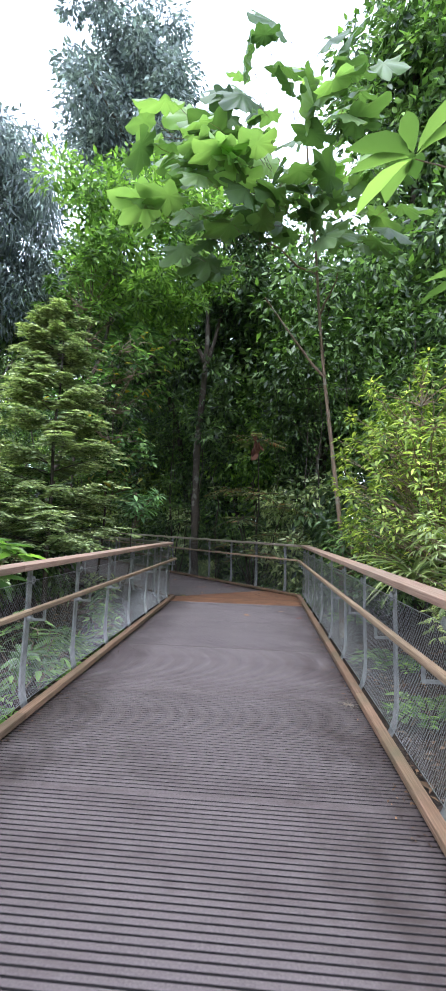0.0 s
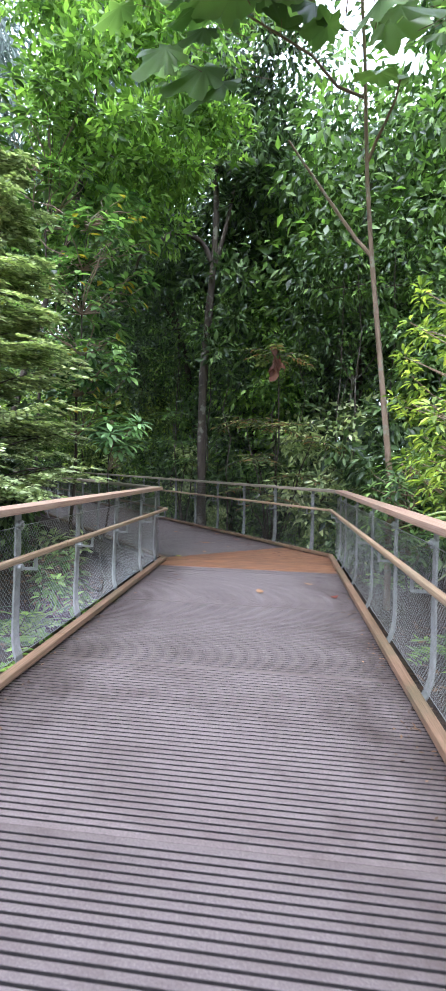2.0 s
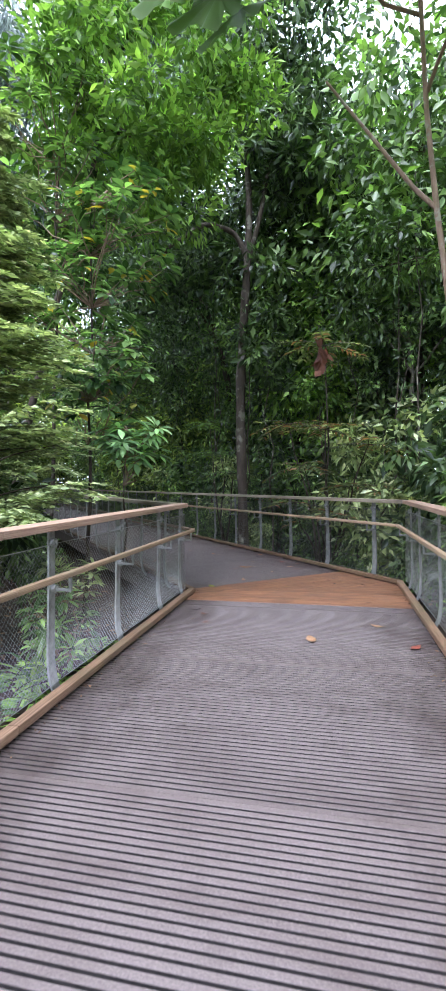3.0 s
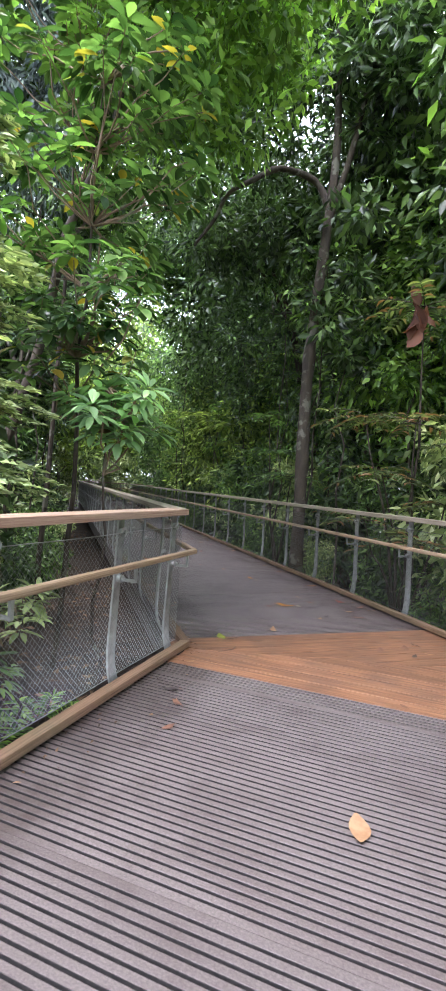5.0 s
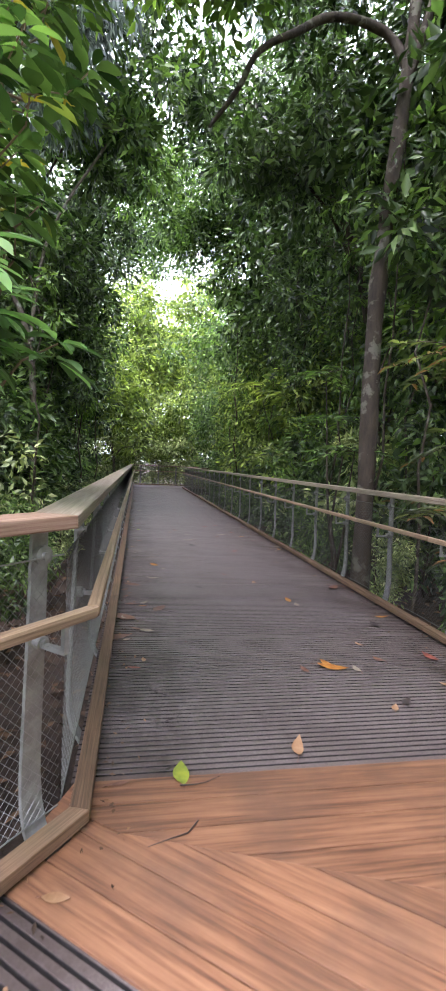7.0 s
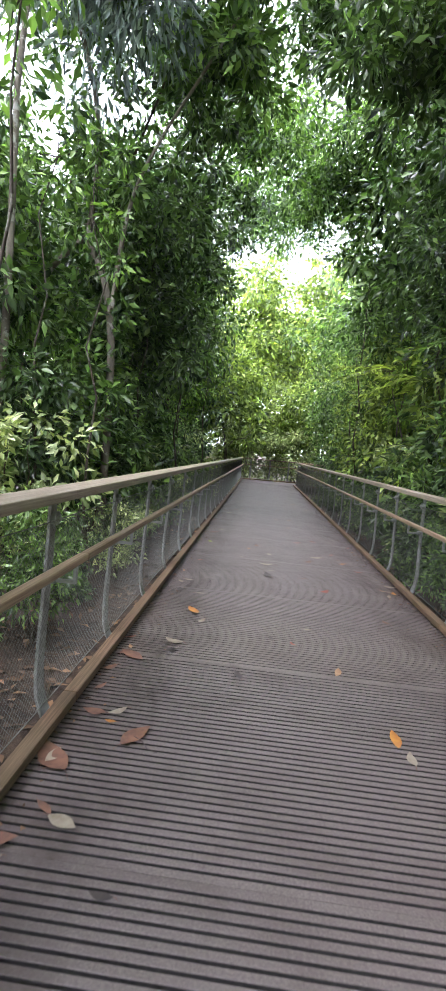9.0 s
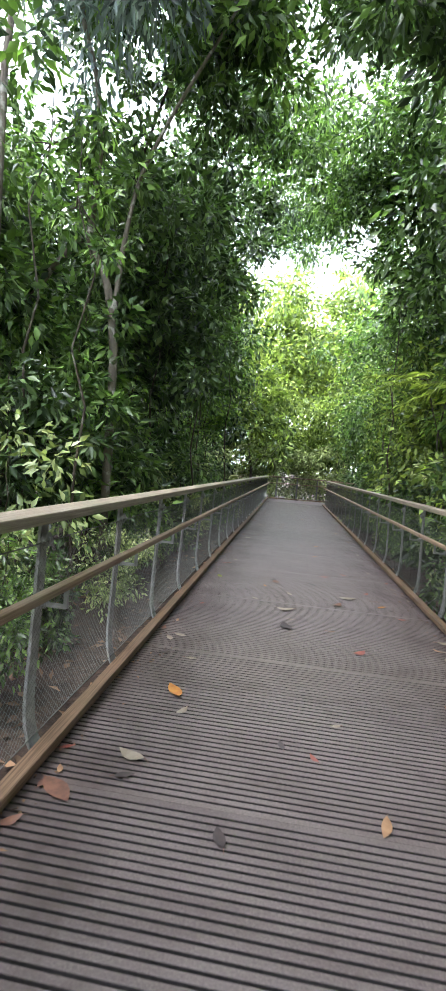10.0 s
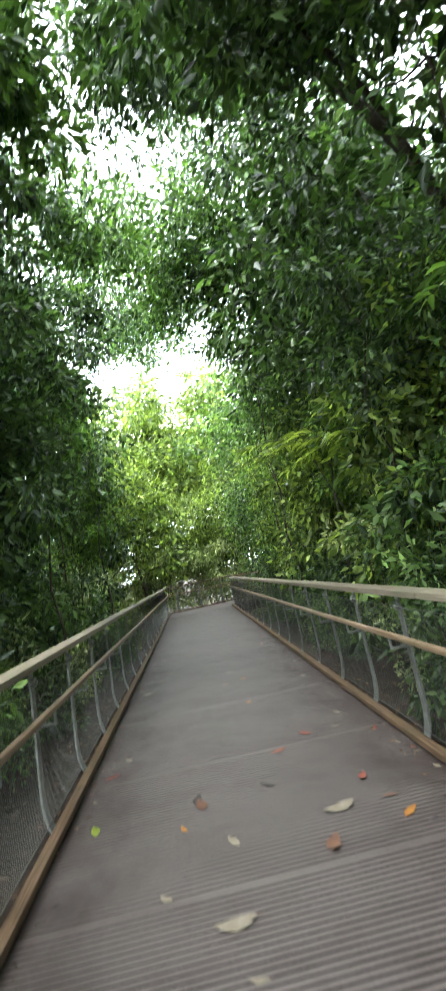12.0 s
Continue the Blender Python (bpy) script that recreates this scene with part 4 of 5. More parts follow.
# sapling with very large lobed leaves over the bend
def lobed_template():
    """Outline of a leaf with five pointed lobes, folded along its veins and drooping, stalk at the origin."""
    pts = []
    k = 40
    for i in range(k + 1):
        a = math.pi * (-0.9 + 1.8 * i / k)
        r = 0.24
        for at, size, w in ((0, 0.62, 0.75), (1.05, 0.50, 0.62), (-1.05, 0.50, 0.62), (2.1, 0.36, 0.6), (-2.1, 0.36, 0.6)):
            r = max(r, size * (1 - (abs(a - at) / w) ** 1.25 * 0.62))
        fold = abs(math.sin((a / 1.05) * math.pi))
        pts.append((0.30 + r * math.cos(a), r * math.sin(a), -0.34 * r * r - 0.16 * fold * r + 0.03 * math.sin(11 * a)))
    V = [(0.0, 0.0, 0.0), (0.30, 0.0, 0.04)] + pts
    F = [(1, 2 + i, 3 + i) for i in range(k)] + [(0, 2, 1), (0, 1, 2 + k)]
    return np.array(V), np.array(F)


rng = np.random.default_rng(91)
big = tagged(new("tree"), "slim sapling with very large lobed light-green leaves", "tree")
stem = np.array([(2.05, 10.0, -0.9), (2.0, 10.0, 1.3), (1.8, 10.07, 3.0), (1.62, 10.1, 4.5), (1.5, 10.05, 5.6), (1.35, 9.7, 7.0), (1.1, 9.2, 8.6), (1.0, 8.9, 9.6)])
wood = [tube(stem, np.linspace(0.052, 0.012, len(stem)), 8), tube(bent(rng, (1.62, 10.1, 4.5), (0.35, 10.1, 6.2), 6, 0.04), np.linspace(0.03, 0.015, 6), 6),
        tube(bent(rng, (1.4, 9.9, 6.6), (-0.6, 8.9, 7.2), 6, 0.05), np.linspace(0.025, 0.012, 6), 6), tube(bent(rng, (1.5, 10.0, 5.8), (1.7, 9.0, 6.2), 5, 0.04), np.linspace(0.025, 0.012, 5), 6)]
P, D, N = [], [], []
for centre, n, spread in (((0.9, 8.6, 9.1), 34, (1.2, 0.8, 0.9)), ((0.1, 8.4, 7.9), 48, (1.8, 0.9, 0.8)), ((1.4, 8.7, 7.3), 30, (1.0, 0.9, 0.9)), ((-0.1, 8.4, 6.8), 40, (1.5, 0.9, 0.5))):
    for i in range(n):
        p = np.array(centre) + rng.uniform(-1, 1, 3) * np.array(spread)
        out = unit(p - np.array((1.0, 9.4, p[2] - 0.2)) + rng.normal(size=3) * 0.4)
        wood.append(tube(bent(rng, p - out * 0.35 + np.array((0, 0, 0.0)), p, 3, 0.01), (0.006, 0.005, 0.004), 4))
        P.append(p)
        D.append(out + np.array((0, 0, rng.uniform(-0.9, 0.1))))
        N.append(np.array((0, -0.5, 0.9)) + rng.normal(size=3) * 0.5)
part("stem", quad_mesh("stem", *join(wood), BARK_TAN), big)
s = rng.uniform(0.55, 1.05, len(P))
part("foliage", quad_mesh("foliage", *leaf_arrays(np.array(P), np.array(D), np.array(N), s, s, lobed_template()), LEAF_BIG), big)


# compound (pinnate) leaves: a stalk with paired leaflets
def pinnate(rng, base, way, length, pairs, leaflet, sag=0.25):
    way = unit(np.array(way, float))
    t = np.linspace(0.22, 1, pairs)[:, None]
    spine = np.array(base) + way * length * t + np.array((0, 0, -sag * length)) * t ** 2
    cross = unit(np.cross(way, (0, 0, 1)))
    P = np.concatenate([spine, spine, spine[-1:]])
    D = np.concatenate([way * 0.55 + np.tile(cross, (pairs, 1)), way * 0.55 - np.tile(cross, (pairs, 1)), [way]]) + np.array((0, 0, -0.2)) + rng.normal(size=(2 * pairs + 1, 3)) * 0.08
    N = np.tile(np.array((0, 0, 1.0)), (len(P), 1)) + rng.normal(size=(len(P), 3)) * 0.15
    L = leaflet * rng.uniform(0.8, 1.1, len(P))
    stalk = tube(np.concatenate([[base], spine]), np.linspace(0.006, 0.002, pairs + 1), 4)
    return P, D, N, L, stalk


def pinnate_plant(name, label, category, seed, foot, tips, length, pairs, leaflet, ratio, mat, per=7, bark=BARK_BROWN, lift=0.35):
    rng = np.random.default_rng(seed)
    root = tagged(new(name), label, category)
    wood, got = [], []
    foot = np.array(foot, float)
    for tip in np.array(tips, float):
        wood.append(tube(bent(rng, foot, tip, 6, 0.04), np.linspace(0.03, 0.008, 6), 5))
        for i in range(per):
            az = 6.283 * i / per + rng.normal() * 0.3
            got.append(pinnate(rng, tip, (math.cos(az), math.sin(az), rng.uniform(-0.1, lift)), length * rng.uniform(0.7, 1.1), pairs, leaflet))
    tagged(part("twig", quad_mesh("twig", *join(wood + [g[4] for g in got]), bark), root), kind="stuff")
    P, D, N, L = (np.concatenate([g[i] for g in got]) for i in range(4))
    part("foliage", quad_mesh("foliage", *leaf_arrays(P, D, N, L, L * ratio, LEAF4), mat), root)
    return root


rusty = pinnate_plant("shrub", "understorey shrub with rusty and green pinnate leaves", "shrub", 101, (0.3, 13.2, GROUND_Z), [(-0.1, 12.9, 1.6), (0.3, 12.6, 2.2), (0.7, 12.5, 1.2), (-0.4, 13.3, 2.4), (0.2, 12.4, 0.7), (1.0, 12.3, 1.9), (-0.3, 13.2, 0.9), (0.3, 12.4, 3.6)], 0.75, 8, 0.17, 0.3, LEAF_RUSTY)
pinnate_plant("shrub", "pale green pinnate-leaved sapling at the forest edge", "shrub", 102, (-2.2, 15.6, GROUND_Z), [(-2.2, 15.3, 2.0), (-2.6, 15.9, 2.8), (-1.8, 14.9, 1.5)], 0.7, 8, 0.16, 0.3, LEAF_MID)
whorled("overhanging sapling with large bright oval leaves", 103, [(1.16, 2.72, 3.42), (1.55, 2.65, 2.72), (1.75, 3.1, 3.75), (1.9, 2.4, 3.2)], (1.95, 2.6, GROUND_Z), (0.42, 0.36), LEAF_BIG, 8, 1, 0.15)
pinnate_plant("palm", "sunlit palm-like fronds beside the far walkway", "palm", 104, tuple(at2(3.6, 21, GROUND_Z)), [tuple(at2(3.3, 20.5, 3.4)), tuple(at2(2.9, 22.5, 3.9)), tuple(at2(3.8, 24, 4.2))], 1.5, 16, 0.34, 0.16, LEAF_YELLOW, 8)


# ferns and low plants on the ground
def fern(seed):
    rng = np.random.default_rng(seed)
    got = [pinnate(rng, (0, 0, 0.05), (math.cos(a), math.sin(a), 0.9), 0.75 * rng.uniform(0.7, 1.1), 15, 0.13, 0.55) for a in np.linspace(0, 6.0, 10)]
    root = tagged(new("fern"), "green fern on the shaded forest floor", "fern", "ferns")
    part("stalk", quad_mesh("stalk", *join([g[4] for g in got]), BARK_BROWN), root)
    P, D, N, L = (np.concatenate([g[i] for g in got]) for i in range(4))
    part("foliage", quad_mesh("foliage", *leaf_arrays(P, D, N, L, L * 0.26, LEAF2), LEAF_BRIGHT), root)
    return root


f0 = fern(111)
put(f0, -2.35, 4.6, 1.2)
for x, y, s in ((-2.2, 6.3, 1.0), (-2.15, 8.9, 0.9), (-2.5, 7.6, 1.2), (-2.9, 5.2, 1.3), (-2.5, 3.4, 1.2), (2.3, 5.8, 1.0), (2.4, 7.9, 1.1), (2.5, 3.6, 1.2), (2.4, 11.4, 1.0), (0.9, 12.6, 1.0), (-3.6, 2.2, 1.3)):
    again(f0, x, y, s, x * 7 + y)

whorled("low bushy plant with pale green leaves on the forest floor", 112, tip_cloud(112, 16, (-2.1, 7.9, 0.05), 0.4, 0.6, 0.4), (-2.05, 7.9, GROUND_Z), (0.14, 0.32), LEAF_MID, 8, 2, 0.2, "shrub", "shrub")
whorled("low bushy plant with mid-green leaves beside the walkway", 113, tip_cloud(113, 14, (-2.15, 5.4, 0.0), 0.5, 0.7, 0.4), (-2.1, 5.4, GROUND_Z), (0.2, 0.32), LEAF_MID, 8, 2, 0.2, "shrub", "shrub")
whorled("low leafy plant seen through the netting", 114, tip_cloud(114, 9, (-2.3, 8.7, 0.35), 0.3, 0.4, 0.3), (-2.3, 8.8, GROUND_Z), (0.16, 0.3), LEAF_FERNY, 8, 2, 0.2, "shrub", "shrub")


# strap-leaved plant
def strap_plant(seed, n, length, mat, label):
    rng = np.random.default_rng(seed)
    V, Q = [], []
    for i in range(n):
        az, rise = rng.random() * 6.283, rng.uniform(0.4, 1.1)
        out = np.array((math.cos(az), math.sin(az), 0))
        side = np.array((-out[1], out[0], 0))
        L = length * rng.uniform(0.7, 1.1)
        base = len(V)
        for j in range(7):
            t = j / 6
            p = out * L * t * (0.5 + 0.5 * t) + np.array((0, 0, L * (rise * t - 0.75 * t * t)))
            w = 0.028 * (1 - t ** 2) + 0.002
            V += [p - side * w + (0, 0, 0.012), p, p + side * w + (0, 0, 0.012)]
        for j in range(6):
            b = base + 3 * j
            Q += [(b, b + 1, b + 4, b + 3), (b + 1, b + 2, b + 5, b + 4)]
    root = tagged(new("strap_plant"), label, "plant")
    part("foliage", quad_mesh("foliage", np.array(V), np.array(Q), mat), root)
    return root


put(strap_plant(121, 34, 1.1, LEAF_FERNY, "strap-leaved plant arching behind the railing"), 2.35, 6.6, 1.0, 0, 0.75)
put(strap_plant(122, 26, 0.9, LEAF_BRIGHT, "strap-leaved plant on the forest floor by the walkway"), -2.6, 8.2, 0.9)

# crumpled withered leaves hanging in the shrubs
rng = np.random.default_rng(131)
n = 13
P = np.array((0.22, 12.16, 3.5)) + rng.normal(size=(n, 3)) * np.array((0.05, 0.05, 0.10))
D = rng.normal(size=(n, 3)) * 0.45 + np.array((-0.05, 0, -1))
N = rng.normal(size=(n, 3)) * 0.8 + np.array((0, -0.6, 0))
part("withered_leaf", quad_mesh("withered_leaf", *leaf_arrays(P, D, N, rng.uniform(0.16, 0.34, n), rng.uniform(0.09, 0.17, n), LEAF8), LEAF_DEAD), rusty, label="crumpled red-brown withered leaves")

# litter on the ground near the walkway
rng = np.random.default_rng(141)
n = 9000
along, off = rng.uniform(-4, 24, n), rng.uniform(0, 3.2, n)
hand = rng.choice((-1, 1), n)
pts = []
for a_, o_, h_ in zip(along, off, hand):
    if a_ < 9.5:
        pts.append((h_ * (1.3 + o_), a_))
    else:
        q = at2(h_ * (1.3 + o_), a_ - 1.5)
        pts.append((q.x, q.y))
P = np.array([(x, y, GROUND_Z + noise.noise((x * 0.35, y * 0.35, 0.0)) * 0.16 + noise.noise((x * 1.3, y * 1.3, 5.0)) * 0.05 + 0.02) for x, y in pts])
D = np.stack([rng.normal(size=n), rng.normal(size=n), rng.normal(size=n) * 0.15], 1)
N = np.stack([rng.normal(size=n) * 0.3, rng.normal(size=n) * 0.3, np.ones(n)], 1)
LITTER = leaf_material("brown_leaf_litter", (0.035, 0.02, 0.012), (0.17, 0.10, 0.055), (1.0, 0.9, 0.7), 0.7, 0.1)
tagged(new("leaf_litter", quad_mesh("leaf_litter", *leaf_arrays(P, D, N, rng.uniform(0.07, 0.16, n), rng.uniform(0.03, 0.07, n), LEAF2), LITTER)), "brown fallen leaves covering the forest floor", "leaf litter", kind="stuff")

whorled("leafy shrub at the foot of the sapling", 87, tip_cloud(87, 60, (2.15, 9.6, 0.9), 0.6, 0.9, 0.9), (2.2, 9.7, GROUND_Z), (0.17, 0.3), LEAF_MID, 8, 2, 0.3, "shrub", "shrub")

# slender saplings between the forest trees
thin = plant("sapling", "slender dark-stemmed sapling with few leaves", "tree", 151, 7, ((0.2, 0.1, 6.2), 0.9, 0.9, 1.6), 9, 0.35, 36, (0.18, 0.07), LEAF_MID, BARK_BROWN, 0.03, 0.5, 3, group="saplings")
forest([thin], line2(2.3, 4.6, 8.5, 31, 1.05), 0.7, 1.15)
forest([thin], line2(-5.0, -2.6, 13.0, 31, 1.7), 0.7, 1.1)
forest([thin], [(2.6, 12.9), (3.4, 11.8), (1.6, 13.2), (2.2, 14.6), (0.9, 14.2), (0.2, 15.2)], 0.7, 1.1)

# low growth along the foot of the walkway
forest(shrubs, line2(-2.7, -2.3, 11.0, 31, 1.5), 0.32, 0.48)
forest(shrubs, line2(2.3, 2.8, 8.0, 31, 1.5), 0.32, 0.5)


# ---- fallen leaves on the deck ----
LEAVES_A = [
    (0.77, 8.29, 0.11, 155, 1),
    (1.01, 7.75, 0.11, 52, 6),
    (-0.96, 8.57, 0.09, 202, 4),
    (-0.76, 8.15, 0.07, 245, 3),
    (0.42, 10.06, 0.08, 79, 4),
    (0.91, 9.61, 0.09, 46, 3),
    (0.77, 9.14, 0.08, 34, 3),
    (0.91, 8.67, 0.07, 10, 4),
    (0.21, 7.80, 0.14, 281, 1),
    (-0.84, 8.42, 0.08, 148, 3),
    (-1.05, 9.04, 0.07, 30, 1),
    (-0.85, 8.43, 0.06, 113, 3),
    (0.15, 10.07, 0.11, 266, 3),
    (0.34, 10.23, 0.11, 274, 3),
    (0.53, 10.19, 0.07, 184, 1),
    (0.35, 9.04, 0.05, 141, 3),
]
LEAVES_B = [
    (-1.07, 9.70, 0.13, 128, 5),
    (-1.23, 9.51, 0.06, 54, 3),
    (-0.74, 10.13, 0.14, 109, 1),
    (-0.87, 11.07, 0.17, 13, 0),
    (-0.92, 11.11, 0.12, 328, 0),
    (-0.74, 11.15, 0.09, 133, 2),
    (-1.01, 10.95, 0.09, 139, 3),
    (-0.44, 10.76, 0.07, 99, 1),
    (-0.40, 10.87, 0.09, 84, 4),
    (-0.66, 11.39, 0.08, 158, 3),
    (-0.84, 11.60, 0.07, 148, 1),
    (-0.37, 11.64, 0.13, 321, 6),
    (-0.23, 11.24, 0.09, 190, 1),
    (-0.84, 12.38, 0.12, 44, 0),
    (-0.84, 12.12, 0.12, 310, 4),
    (-2.54, 11.07, 0.20, 172, 3),
    (-3.54, 12.77, 0.14, 343, 0),
    (-3.17, 12.25, 0.12, 198, 2),
    (-2.67, 11.46, 0.09, 259, 2),
    (-1.56, 12.27, 0.09, 127, 2),
    (-1.47, 13.13, 0.16, 91, 3),
    (-2.85, 14.93, 0.11, 126, 0),
    (-2.21, 10.69, 0.06, 242, 2),
    (-2.83, 12.87, 0.07, 143, 4),
    (-0.13, 11.52, 0.12, 70, 3),
    (-0.10, 11.04, 0.14, 20, 3),
    (-0.53, 11.95, 0.08, 150, 4),
    (-2.28, 10.69, 0.19, 60, 3),
    (-2.20, 10.92, 0.10, 20, 2),
    (-2.14, 10.42, 0.10, 170, 6),
]
LEAVES_C = [
    (-3.49, 12.65, 0.13, 45, 0),
    (-3.35, 12.67, 0.08, 280, 2),
    (-3.14, 12.17, 0.13, 153, 2),
    (-3.14, 11.89, 0.16, 3, 3),
    (-2.58, 12.24, 0.09, 149, 4),
    (-2.24, 12.77, 0.11, 293, 1),
    (-2.67, 12.91, 0.06, 159, 6),
    (-3.29, 14.30, 0.11, 260, 6),
    (-2.45, 11.41, 0.16, 99, 3),
    (-2.74, 11.38, 0.10, 211, 3),
    (-2.62, 11.39, 0.05, 216, 0),
    (-1.68, 12.35, 0.13, 306, 0),
    (-3.97, 14.28, 0.17, 147, 4),
    (-4.32, 14.67, 0.16, 220, 2),
    (-4.25, 15.62, 0.17, 231, 2),
    (-3.86, 15.67, 0.12, 82, 0),
    (-5.17, 15.50, 0.12, 119, 4),
    (-2.49, 13.98, 0.09, 156, 3),
    (-4.05, 13.08, 0.09, 132, 4),
    (-4.25, 13.37, 0.09, 22, 2),
    (-2.99, 15.15, 0.14, 41, 2),
    (-6.09, 15.66, 0.11, 23, 4),
    (-2.78, 13.24, 0.05, 236, 2),
]
LEAVES_D = [
    (-5.10, 15.44, 0.13, 320, 3),
    (-4.19, 15.54, 0.16, 143, 2),
    (-3.82, 15.59, 0.13, 265, 0),
    (-4.35, 14.72, 0.16, 273, 2),
    (-4.66, 15.16, 0.11, 331, 2),
    (-5.01, 16.28, 0.12, 241, 6),
    (-4.80, 15.77, 0.11, 358, 4),
    (-4.72, 14.69, 0.07, 175, 2),
    (-6.13, 15.64, 0.11, 74, 6),
    (-6.26, 15.93, 0.10, 344, 2),
    (-4.24, 16.00, 0.09, 100, 6),
    (-4.01, 15.81, 0.07, 34, 3),
    (-4.76, 16.80, 0.07, 211, 2),
    (-4.14, 15.30, 0.13, 103, 3),
    (-5.60, 15.01, 0.12, 325, 5),
    (-5.79, 18.33, 0.10, 323, 2),
    (-7.75, 17.70, 0.13, 225, 2),
    (-4.17, 16.54, 0.06, 141, 2),
    (-8.04, 18.27, 0.11, 94, 3),
    (-7.06, 18.62, 0.10, 182, 2),
]


def fallen_leaf(x, y, length, turn, colour, seed):
    """A dry curled leaf with a stalk, lying on the deck."""
    rng = np.random.default_rng(seed)
    k, w = 7, length * rng.uniform(0.16, 0.26)
    curl, cup = rng.uniform(0.02, 0.1) * length, rng.uniform(0.03, 0.14)
    V, F = [], []
    for i in range(k):
        t = i / (k - 1)
        half = w * math.sin(math.pi * min(1, t * 0.96 + 0.03)) ** 0.95 * (1.15 - 0.35 * t)
        z = 0.006 + curl * (2 * t - 1) ** 2
        bow = 0.05 * length * math.sin(t * 3)
        V += [(t * length, -half + bow, z + cup * half), (t * length, bow, z), (t * length, half + bow, z + cup * half * 0.8)]
    for i in range(k - 1):
        b = 3 * i
        F += [(b, b + 3, b + 4, b + 1), (b + 1, b + 4, b + 5, b + 2)]
    ob = tagged(new("fallen_leaf", raw_mesh("fallen_leaf", V, F, FALLEN[colour], True)), FALLEN_LABEL[colour], "leaf", "fallen leaves")
    stalk = tube([(0, 0, 0.006 + curl), (-0.1 * length, 0.01 * length, 0.008 + curl * 0.6), (-0.22 * length, 0.03 * length, 0.006)], (0.0016, 0.0014, 0.001), 4)
    part("stalk", quad_mesh("stalk", *stalk, FALLEN[3]), ob)
    ob.matrix_world = Matrix.Translation((x, y, 0.001)) @ Matrix.Rotation(radians(turn), 4, "Z") @ Matrix.Translation((-length / 2, 0, 0))
    return ob


FALLEN_LABEL = ["dry orange-yellow leaf fallen on the deck", "dry tan leaf curled on the deck", "pale bleached leaf fallen on the deck", "brown withered leaf on the deck",
                "dark rotting leaf flat on the deck", "yellow-green leaf freshly fallen on the deck", "reddish leaf fallen on the deck"]
laid = []
for batch, rows_ in enumerate((LEAVES_A, LEAVES_B, LEAVES_C, LEAVES_D)):
    before = list(laid)
    for i, (x, y, length, turn, colour) in enumerate(rows_):
        if any(colour == o[2] and math.hypot(x - o[0], y - o[1]) < 0.2 for o in before):
            continue
        laid.append((x, y, colour))
        fallen_leaf(x, y, 1.15 * length, turn, colour, 200 + 40 * batch + i)
rnd = random.Random(9)
for i in range(84):
    side = rnd.choice((-1, 1))
    p = at2(side * (1.14 - abs(rnd.gauss(0, 0.16))), rnd.uniform(9, 30))
    fallen_leaf(p.x, p.y, rnd.uniform(0.05, 0.11), rnd.randrange(360), rnd.choice((1, 2, 3, 3, 4, 6)), 300 + i)
for i in range(34):
    p = at2(rnd.uniform(-1, 1), rnd.uniform(13.5, 29))
    fallen_leaf(p.x, p.y, rnd.uniform(0.05, 0.12), rnd.randrange(360), rnd.choice((0, 1, 2, 3, 4, 6)), 420 + i)

# green leaf lying on the railing's outer corner
leaf_ = fallen_leaf(1.27, 10.22, 0.34, 30, 5, 400)
leaf_["label"] = "long green leaf lying on the railing corner"
leaf_.location.z = 1.052

# twigs by the bend
rnd = random.Random(21)
for x, y, length in ((-1.02, 9.62, 0.16), (-0.86, 9.50, 0.20), (-1.12, 9.72, 0.13), (-1.5, 10.2, 0.15), (-1.35, 9.95, 0.12), (0.75, 10.1, 0.14), (0.4, 10.45, 0.17), (-2.3, 11.4, 0.15)):
    rng = np.random.default_rng(int(abs(x * 1000)))
    pts = [(length * t, rng.normal() * 0.012, 0.006 + 0.004 * t) for t in (0, 0.3, 0.6, 1.0)]
    twig = tagged(new("twig", quad_mesh("twig", *tube(pts, (0.0028, 0.0026, 0.002, 0.001), 5), FALLEN[4])), "dark broken twig lying on the deck", "twig", "fallen twigs")
    twig.matrix_world = Matrix.Translation((x, y, 0.003)) @ Matrix.Rotation(rnd.uniform(0, 6.28), 4, "Z")

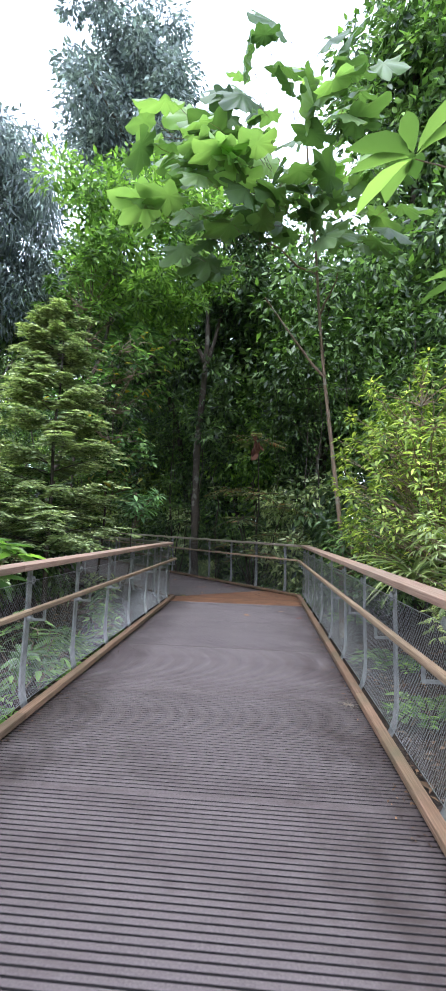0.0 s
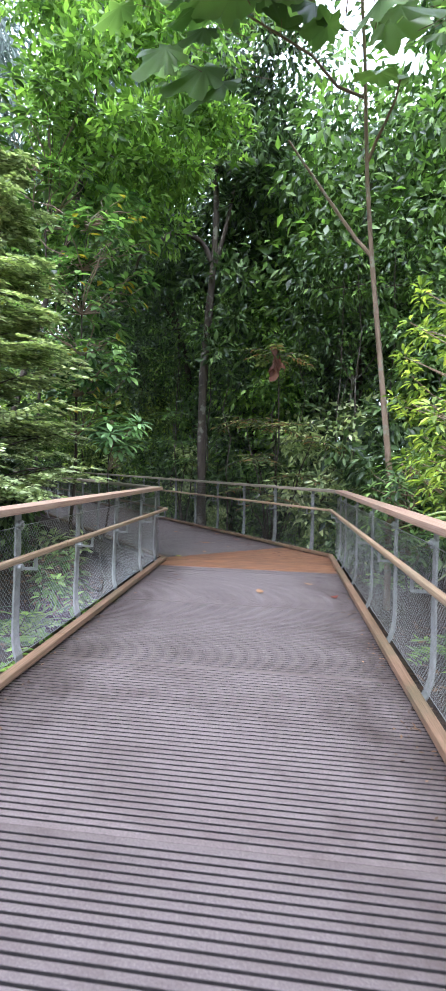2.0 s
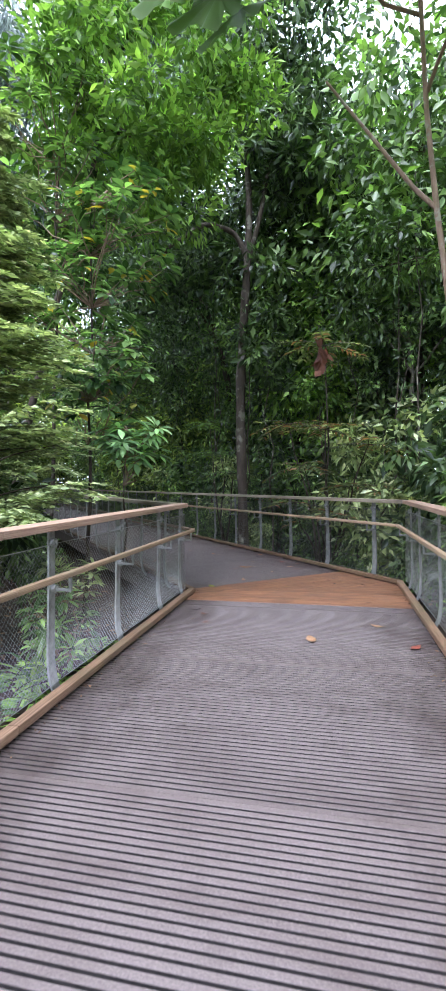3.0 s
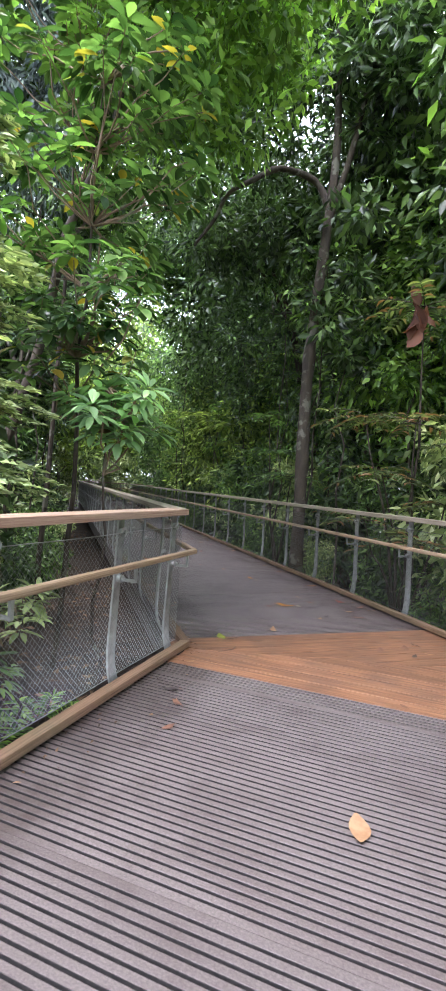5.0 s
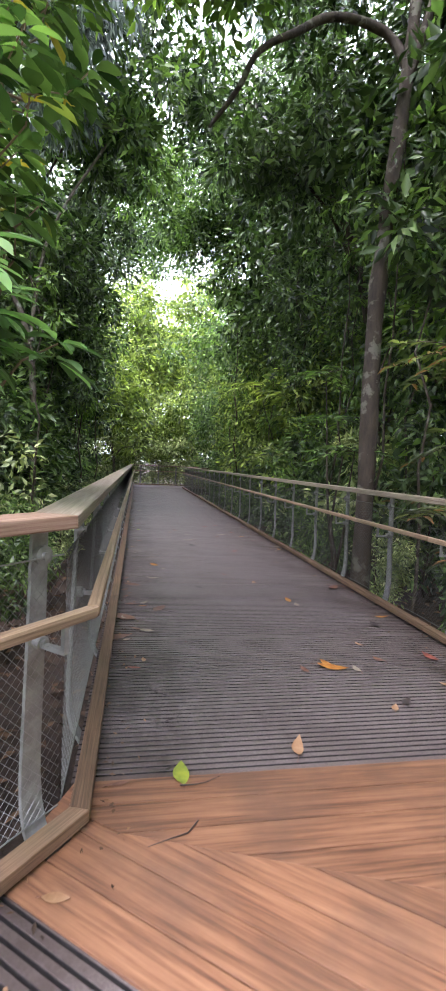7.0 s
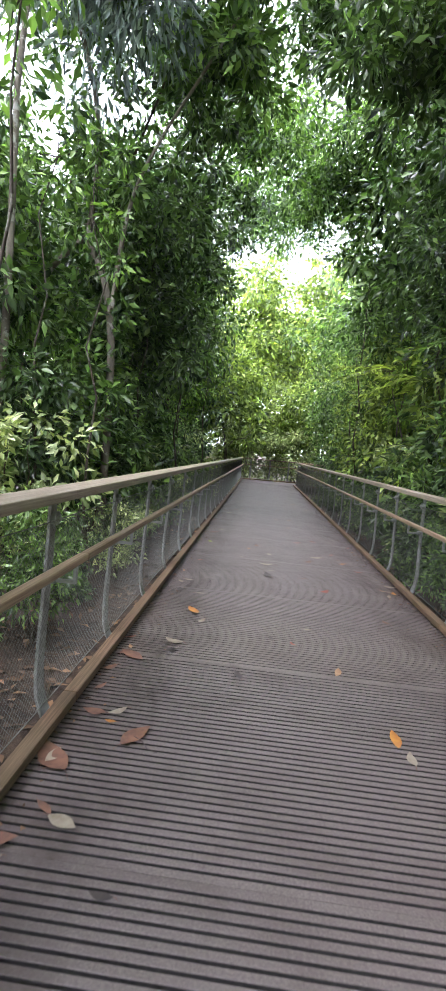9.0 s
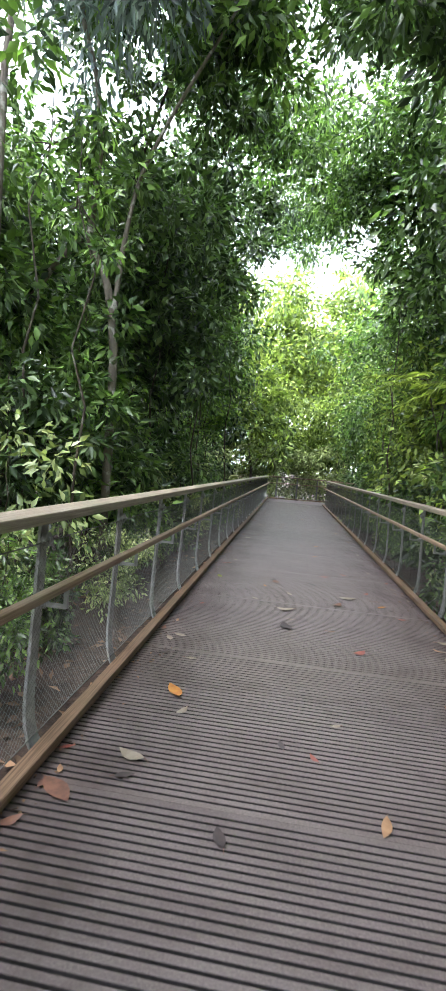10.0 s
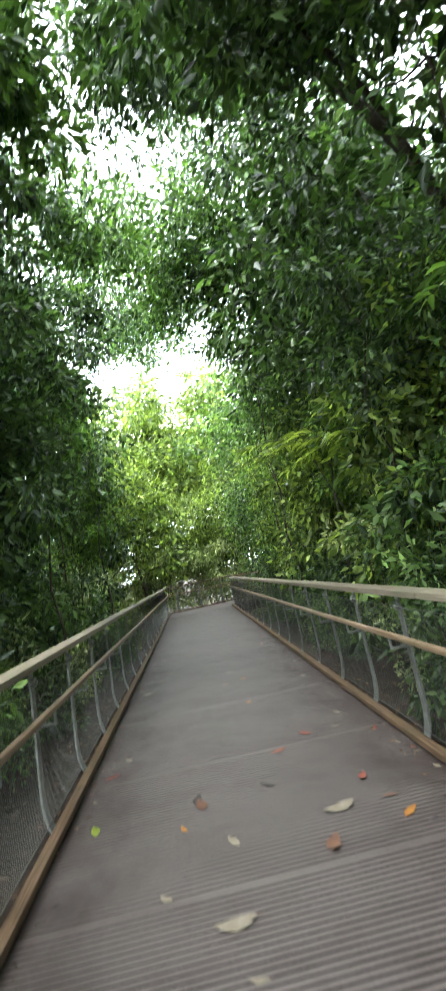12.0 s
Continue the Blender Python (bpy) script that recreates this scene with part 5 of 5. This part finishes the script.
# crumbled leaf debris gathered along the kerbs
rng = np.random.default_rng(431)
n = 2600
along = rng.uniform(-1, 27, n)
side = rng.choice((-1, 1), n)
inset = np.abs(rng.normal(size=n)) * 0.085 + 0.012
heap = np.array([noise.noise((a * 1.7, s * 5.0, 2.0)) for a, s in zip(along, side)])
keep = heap > rng.uniform(-0.6, 0.5, n)
pts = []
for a_, s_, i_ in zip(along[keep], side[keep], inset[keep]):
    x_ = s_ * (HALF - i_)
    limit = 9.1 + (x_ + HALF) * MITRE
    pts.append((x_, a_) if a_ < limit else tuple(at2(x_, a_ - 1.3))[:2])
n = len(pts)
P = np.array([(x, y, 0.006) for x, y in pts])
D = np.stack([rng.normal(size=n), rng.normal(size=n), rng.normal(size=n) * 0.25], 1)
N = np.stack([rng.normal(size=n) * 0.4, rng.normal(size=n) * 0.4, np.ones(n)], 1)
tagged(new("leaf_debris", quad_mesh("leaf_debris", *leaf_arrays(P, D, N, rng.uniform(0.012, 0.045, n), rng.uniform(0.006, 0.018, n), LEAF2), LITTER)), "crumbled brown leaf debris gathered along the kerbs", "leaf litter", kind="stuff")

# pale feathery tuft at the deck's edge
rng = np.random.default_rng(410)
pieces = []
for i in range(26):
    a = rng.random() * 6.283
    r = rng.uniform(0.03, 0.10)
    tip = np.array((r * math.cos(a), r * math.sin(a) * 1.5, rng.uniform(0.002, 0.02)))
    pieces.append(tube([(0, 0, 0.004), tip * 0.5 + (0, 0, 0.008), tip], (0.0018, 0.0012, 0.0006), 4))
tuft = tagged(new("feather", quad_mesh("feather", *join(pieces), FALLEN[2])), "pale downy tuft lying at the deck edge", "feather")
tuft.location = (1.10, 4.07, 0.001)

# ---- deck panels ----
FULL = grooved_panel("panel", PANEL)
for root, y_from, y_to, first in jobs:
    y = first - PANEL * math.ceil((first - y_from) / PANEL - 1e-6)
    while y < y_to - 0.01:
        a, b = max(y, y_from), min(y + PANEL, y_to)
        mesh = FULL if b - a > PANEL - 0.001 else grooved_panel("panel", b - a)
        part("panel", mesh, root, Matrix.Translation((0, a, 0)))
        y += PANEL
